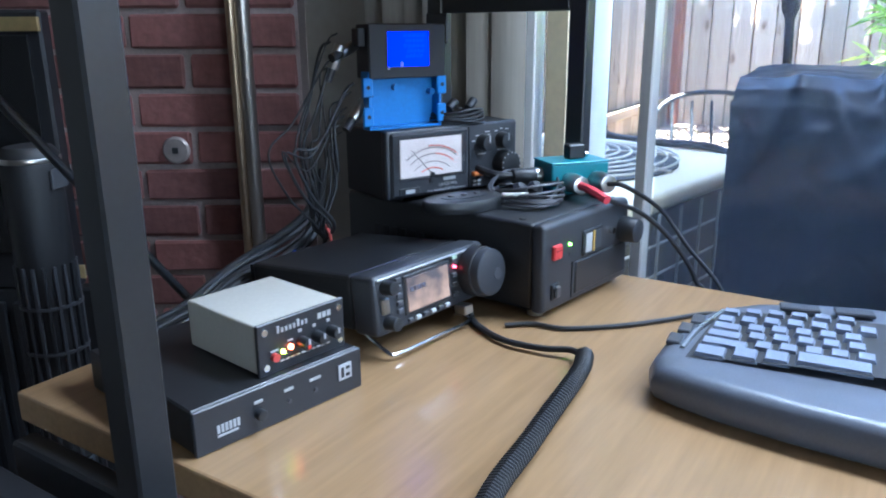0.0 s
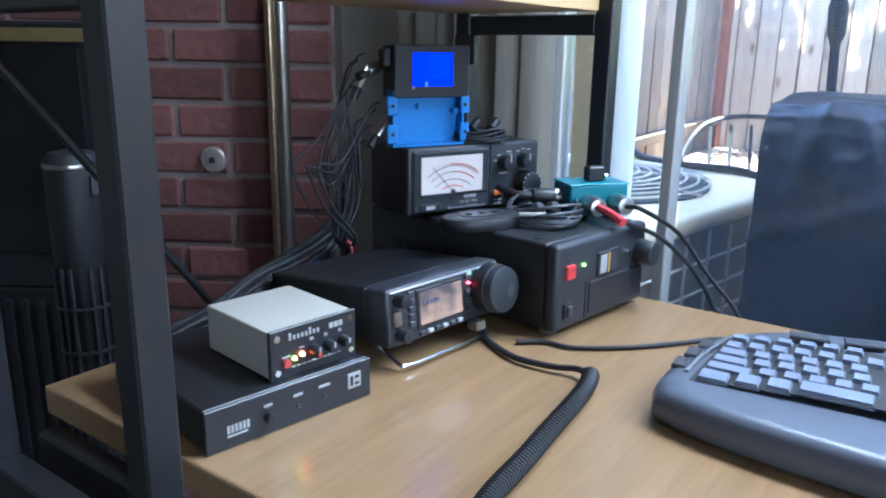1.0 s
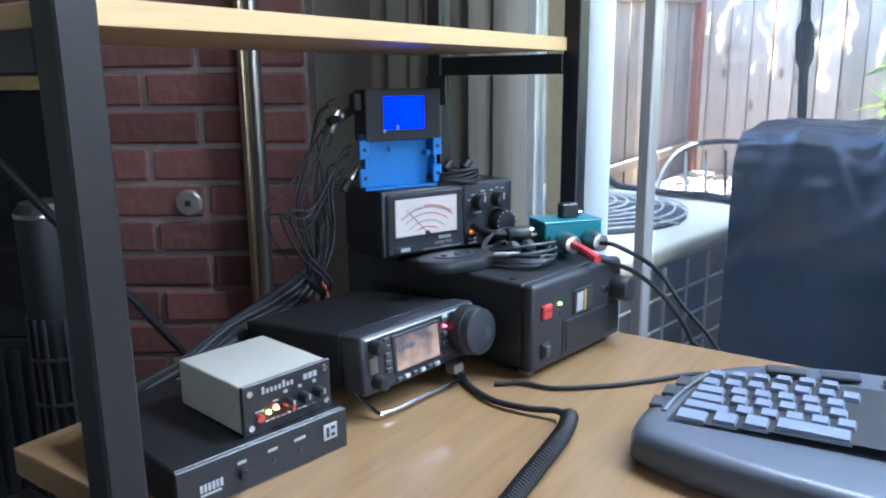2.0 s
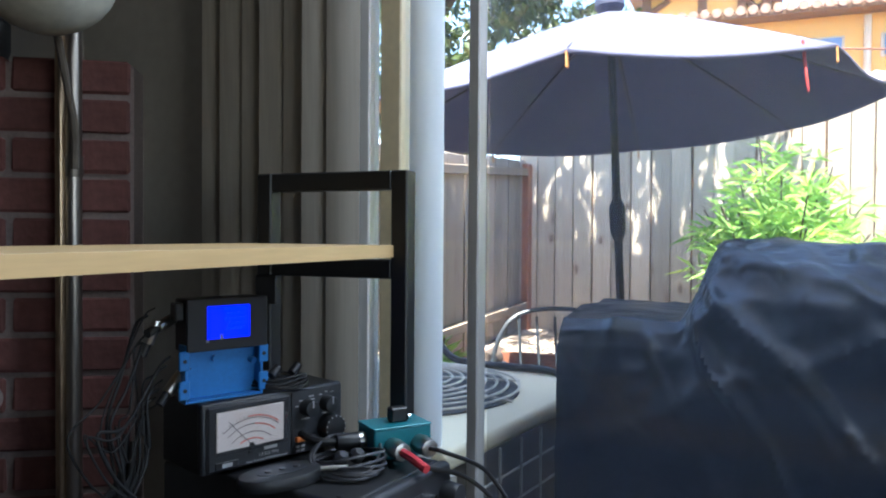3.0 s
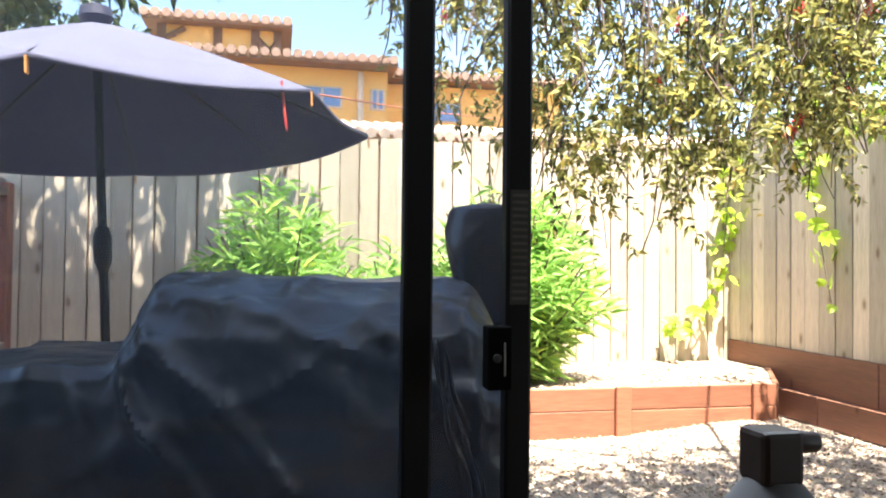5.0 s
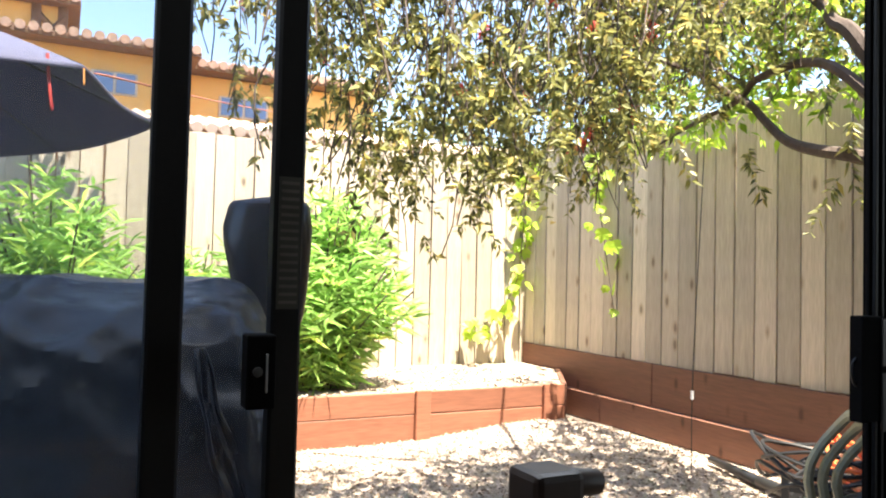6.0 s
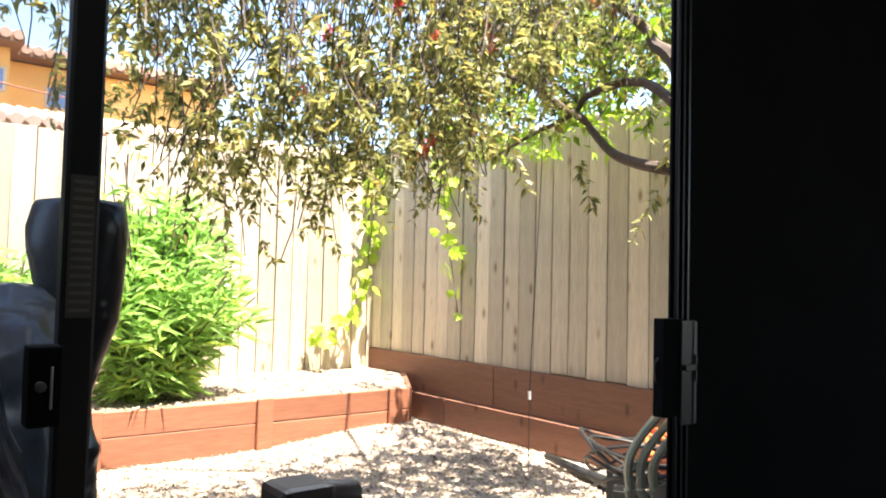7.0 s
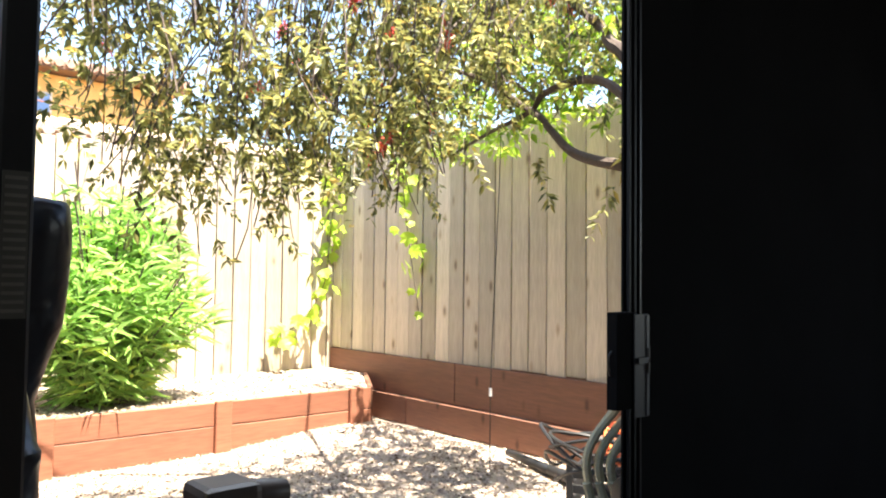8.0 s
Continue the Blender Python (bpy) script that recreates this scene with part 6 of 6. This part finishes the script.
def oleander(at, rx, ry, h, stems, seed, label):
    t = thing("oleander_bush", at, label, "bush", "oleander bushes")
    rs = np.random.RandomState(seed)
    rnd = random.Random(seed)
    c, d = [], []
    bm = bmesh.new()
    for i in range(stems):
        a = rs.uniform(0, 2 * math.pi)
        f = math.sqrt(rs.uniform(0, 1))
        ex, ey = math.cos(a) * f * rx, math.sin(a) * f * ry
        hh = h * (1 - 0.45 * f * f) * rs.uniform(0.6, 1.05)
        pts = [Vector((ex * 0.25, ey * 0.25, 0)), Vector((ex * 0.55, ey * 0.55, hh * 0.5)), Vector((ex * 1.1, ey * 1.1, hh * 0.97))]
        line = smooth_line(pts, 4)
        if i % 3 == 0:
            tube(bm, line, 0.006, 5)
        for k in range(46):
            u = rs.uniform(0.06, 1) ** 0.75
            q = line[min(len(line) - 2, int(u * (len(line) - 1)))]
            a2 = rs.uniform(0, 2 * math.pi)
            c.append(np.array(q) + rs.normal(size=3) * 0.025)
            d.append((math.cos(a2), math.sin(a2), rs.uniform(-0.35, 1.2)))
    tagged(part("stem_mass", bm, BARK, t), kind="stuff")
    leaves("foliage", c, d, 0.19, 0.013, OLEANDER, t)
    return t


oleander(pose(5.65, 0.03, 0.25), 0.48, 0.56, 1.58, 120, 1, "green oleander bush in the raised bed half in shade")
oleander(pose(5.35, -1.58, 0.25), 0.45, 0.68, 1.55, 180, 2, "bright green oleander bush spilling over the raised bed")
oleander(pose(5.8, -0.8, 0.25), 0.35, 0.4, 1.05, 42, 3, "sparse young oleander against the fence")
oleander(pose(4.05, 1.84, G), 0.13, 0.1, 0.68, 8, 4, "small oleander shoot by the grey fence")


def bottlebrush():
    t = thing("bottlebrush_tree", pose(2.15, -3.3, G), "overhanging bottlebrush tree with dark narrow leaves and red flowers", "tree")
    o = Vector((2.15, -3.3, G))
    rs = np.random.RandomState(11)
    def limb(pts, r0, r1):
        line = smooth_line([Vector(p) - o for p in pts], 6)
        n = len(line)
        return part("limb", tube(bmesh.new(), line, 0, 8, [r0 + (r1 - r0) * i / (n - 1) for i in range(n)]), BARK, t, smooth=True)
    part("trunk", tube(bmesh.new(), smooth_line([(0, 0, 0), (0.02, 0.04, 0.6), (-0.02, 0.12, 1.1), (0.0, 0.3, 1.5)], 5), 0, 12, [0.11 - 0.05 * i / 15 for i in range(16)]), BARK, t, smooth=True)
    limb([(2.12, -2.95, 1.5), (2.29, -2.8, 1.569), (2.454, -2.8, 1.612), (2.598, -2.8, 1.675), (2.719, -2.8, 1.79), (2.81, -2.8, 1.885), (2.95, -2.76, 1.96)], 0.032, 0.012)
    limb([(2.13, -2.95, 1.6), (2.294, -2.8, 1.876), (2.491, -2.8, 1.989), (2.758, -2.8, 1.973), (2.85, -2.8, 1.9), (3.138, -2.8, 1.835), (3.398, -2.8, 1.762)], 0.028, 0.006)
    limb([(2.15, -2.9, 1.75), (2.282, -2.8, 2.046), (2.371, -2.8, 2.129), (2.496, -2.8, 2.289), (2.9, -2.5, 2.7), (3.6, -2.0, 2.9)], 0.04, 0.012)
    limb([(2.81, -2.8, 1.95), (3.003, -2.8, 2.081), (3.295, -2.8, 2.071)], 0.01, 0.005)
    limb([(2.9, -2.5, 2.7), (3.4, -2.7, 2.75), (4.1, -2.9, 2.6), (4.6, -2.8, 2.3)], 0.02, 0.006)
    limb([(3.3, -2.2, 2.82), (3.8, -1.6, 2.7), (4.1, -1.2, 2.4), (4.2, -0.9, 2.1)], 0.016, 0.005)
    limb([(2.744, -2.8, 1.831), (3.1, -2.6, 2.1), (3.6, -2.3, 2.2), (4.1, -2.0, 2.0)], 0.014, 0.005)
    lowest = lambda y: np.interp(y, [-4.3, -3.7, -3.3, -3.06, -2.8, -2.6, -2.45, -2.25, -2.07, -1.83, -1.62, -1.5, -1.24, -0.98, -0.73, -0.4], [2.7, 2.42, 2.05, 1.76, 1.66, 1.75, 1.78, 1.55, 1.42, 1.53, 1.4, 1.52, 1.62, 1.73, 1.92, 2.15])
    pts = []
    while len(pts) < 1000:
        p = np.array([rs.uniform(2.4, 3.6), rs.uniform(-3.5, -0.3), rs.uniform(1.1, 2.7)])
        # a drooping skirt, thinner near its hem
        z0 = 1.06 + (lowest(-0.06 + (p[1] + 0.06) * 3.67 / (p[0] - 0.33)) - 1.06) * (p[0] - 0.33) / 3.67
        over = p[2] - z0
        if over < 0 or rs.uniform() > 0.3 + over * 1.8:
            continue
        if noise.noise(Vector(p) * 1.9) < -0.24:
            continue
        pts.append(p - np.array(o))
    c, d = sprays(rs, pts, 0.75, 30, 0.6, 0.29)
    leaves("foliage", c, d, 0.043, 0.0088, TREE_LEAF, t)
    bm = bmesh.new()
    for i in range(0, 1000, 2):
        p = Vector(pts[i])
        tube(bm, smooth_line([p + Vector((rs.normal() * 0.1, rs.normal() * 0.1, 0.35)), p, p + Vector((rs.normal() * 0.06, rs.normal() * 0.06, -0.22))], 2), 0.003, 4)
    tagged(part("twig_mass", bm, BARK, t), kind="stuff")
    # sprigs near the limbs
    near = [np.array(q) - np.array(o) for q in ((2.32, -2.8, 1.6), (2.28, -2.8, 1.72), (2.8, -2.8, 1.68), (2.78, -2.8, 1.58), (2.4, -2.78, 1.95), (2.6, -2.8, 2.1), (2.5, -2.8, 2.2), (2.9, -2.8, 2.0), (2.34, -2.8, 1.5), (2.7, -2.75, 2.05), (3.0, -2.75, 2.05), (3.1, -2.8, 2.2), (2.95, -2.7, 2.3), (2.75, -2.8, 2.25))]
    c, d = sprays(rs, near, 0.9, 26, 0.4, 0.22)
    tagged(leaves("sprig_leaves", c, d, 0.055, 0.009, TREE_LEAF, t), kind="stuff")
    # bright young leaves behind
    back = [np.array([rs.uniform(3.2, 4.6), rs.uniform(-3.8, -3.2), rs.uniform(1.95, 3.0)]) - np.array(o) for i in range(120)]
    back += [np.array([rs.uniform(2.4, 3.5), rs.uniform(-3.5, -2.9), rs.uniform(1.95, 2.9)]) - np.array(o) for i in range(150)]
    c, d = sprays(rs, back, 0.3, 14, 0.8, 0.25)
    leaves("young_foliage", c, d, 0.07, 0.016, VINE_LEAF, t)
    c, d = [], []
    for i in range(36):
        p = pts[rs.randint(len(pts))] if i else pts[0]
        ax = rs.normal(size=3) * 0.4 + np.array([0, 0, -1])
        ax /= np.linalg.norm(ax)
        for k in range(70):
            v = rs.normal(size=3)
            c.append(p + ax * rs.uniform(0, 0.07))
            d.append(v / np.linalg.norm(v))
    leaves("flower", c, d, 0.034, 0.003, RED_FLOWER, t, "red bottlebrush flower spikes")
    return t


bottlebrush()


def vine(pts, n, seed, label):
    t = thing("vine", pose(0, 0, 0), label, "vine", "hanging vines")
    rs = np.random.RandomState(seed)
    line = smooth_line(pts, 8)
    part("stem", tube(bmesh.new(), line, 0.004, 5), BARK, t)
    kinds = []
    for k in range(3):
        bm = bmesh.new()
        # a lobed leaf, creased along its rib
        out = [(0, 0), (0.35, 0.1), (0.55, 0.35), (0.38, 0.45), (0.48, 0.75), (0.22, 0.72), (0, 1.05)]
        ring = [bm.verts.new((x, y, 0.12 * abs(x) + rs.normal() * 0.02)) for x, y in out] + [bm.verts.new((-x, y, 0.12 * abs(x) + rs.normal() * 0.02)) for x, y in reversed(out[1:-1])]
        mid = bm.verts.new((0, 0.45, -0.06))
        for a, b in zip(ring, ring[1:] + ring[:1]):
            bm.faces.new((a, b, mid))
        me = mesh_of(bm, "leaf")
        me.materials.append(VINE_LEAF)
        kinds.append(me)
    for i in range(n):
        p = line[rs.randint(len(line))] + Vector(rs.normal(size=3) * 0.05)
        s = rs.uniform(0.07, 0.13)
        shared("leaf", kinds[i % 3], t, Matrix.Translation(p) @ Euler((radians(rs.uniform(-130, -40)), rs.uniform(-0.6, 0.6), rs.uniform(0.3, 2.8))).to_matrix().to_4x4() @ Matrix.Diagonal((s, s, s, 1)))
    return t


vine([(6.15, -3.85, 2.2), (6.15, -3.8, 1.9), (6.2, -3.78, 1.5), (6.2, -3.72, 1.02), (6.2, -3.5, 0.7), (6.2, -3.25, 0.57)], 70, 4, "bright green vine trailing down the fence corner")
vine([(5.2, -3.82, 2.3), (5.17, -3.82, 1.75), (5.07, -3.82, 1.27), (4.95, -3.82, 0.78)], 34, 5, "bright green vine hanging before the side fence")


def far_tree(at, h, w, seed, label, reach=(), clumps=240):
    t = thing("far_tree", at, label, "tree", "far trees")
    rs = np.random.RandomState(seed)
    part("trunk", tube(bmesh.new(), smooth_line([(0, 0, 0), (0.1, 0.05, h * 0.35), (-0.05, -0.1, h * 0.6), (0.1, -0.4, h * 0.8)], 5), 0, 10, [0.26 - 0.16 * i / 15 for i in range(16)]), BARK, t, smooth=True)
    pts = []
    while len(pts) < clumps:
        v = rs.normal(size=3)
        v = v / np.linalg.norm(v) * rs.uniform(0.3, 1) ** 0.5
        p = np.array([v[0] * w, v[1] * w, h * 0.72 + v[2] * h * 0.36])
        if noise.noise(Vector(p) * 0.9) > -0.15:
            pts.append(p)
    if reach:
        # a high branch added out of view, shading the corner of the yard
        x0, x1, y0, y1, z0, z1, count = reach
        part("shade_bough", tube(bmesh.new(), smooth_line([(0, 0, h * 0.5), (0.0, y1 * 0.5, z0 + 0.3), ((x0 + x1) / 2, (y0 + y1) / 2, z0 + 0.6), (x1 * 0.6, y0 * 0.8, z0 + 0.5)], 5), 0, 8, [0.1 - 0.08 * i / 15 for i in range(16)]), BARK, t, smooth=True)
        got = 0
        while got < count:
            p = np.array([rs.uniform(x0, x1), rs.uniform(y0, y1), rs.uniform(z0, z1)])
            if noise.noise(Vector(p) * 1.6) > -0.3:
                pts.append(p)
                got += 1
    c, d = sprays(rs, pts, 0.2, 34, 1.0, 0.6)
    leaves("crown", c, d, 0.14, 0.03, FAR_LEAF, t)
    return t


far_tree(pose(10.5, 4.2, G), 5.8, 1.9, 1, "tall dark green tree beyond the side fence")
far_tree(pose(7.5, 3.55, G), 6.3, 2.3, 2, "tall tree beyond the side fence with an added shading branch", (-2.9, -1.1, -3.45, -1.0, 3.45, 4.4, 210), 420)
far_tree(pose(11.5, -7.5, G), 5.0, 2.0, 3, "green tree beyond the back fence")

# chips and dry leaves on the gravel
def litter():
    rs = np.random.RandomState(6)
    n = 30000
    x = 1.6 + 3.4 * rs.uniform(size=n) ** 0.8
    y = rs.uniform(-3.9, 0.6, n)
    c = np.stack([x, y, [ground_z(a, b) + 0.004 for a, b in zip(x, y)]], 1)
    a = rs.uniform(0, 2 * math.pi, n)
    d = np.stack([np.cos(a), np.sin(a), rs.uniform(-0.1, 0.5, n)], 1)
    m, nt, bs = nodes_of("dry chips")
    geo = nt.nodes.new("ShaderNodeNewGeometry")
    r = ramp(nt, geo.outputs["Random Per Island"], [(0.0, (0.13, 0.08, 0.05)), (0.5, (0.36, 0.28, 0.215)), (1.0, (0.58, 0.5, 0.42))])
    nt.links.new(r.outputs["Color"], bs.inputs["Base Color"])
    bs.inputs["Roughness"].default_value = 0.9
    ob = leaves("gravel_chips", c, d, 0.021, 0.0075, m, None)
    tagged(ob, "loose pale chips and dry leaves over the gravel", "gravel", kind="stuff")
    n = 7000
    c = np.stack([rs.uniform(5.02, 6.3, n), rs.uniform(-3.36, 1.8, n), np.full(n, 0.266)], 1)
    a = rs.uniform(0, 2 * math.pi, n)
    d = np.stack([np.cos(a), np.sin(a), rs.uniform(-0.1, 0.5, n)], 1)
    ob = leaves("mulch_chips", c, d, 0.026, 0.009, m, None)
    tagged(ob, "pale chips and dry leaves on the raised bed", "mulch", kind="stuff")


litter()
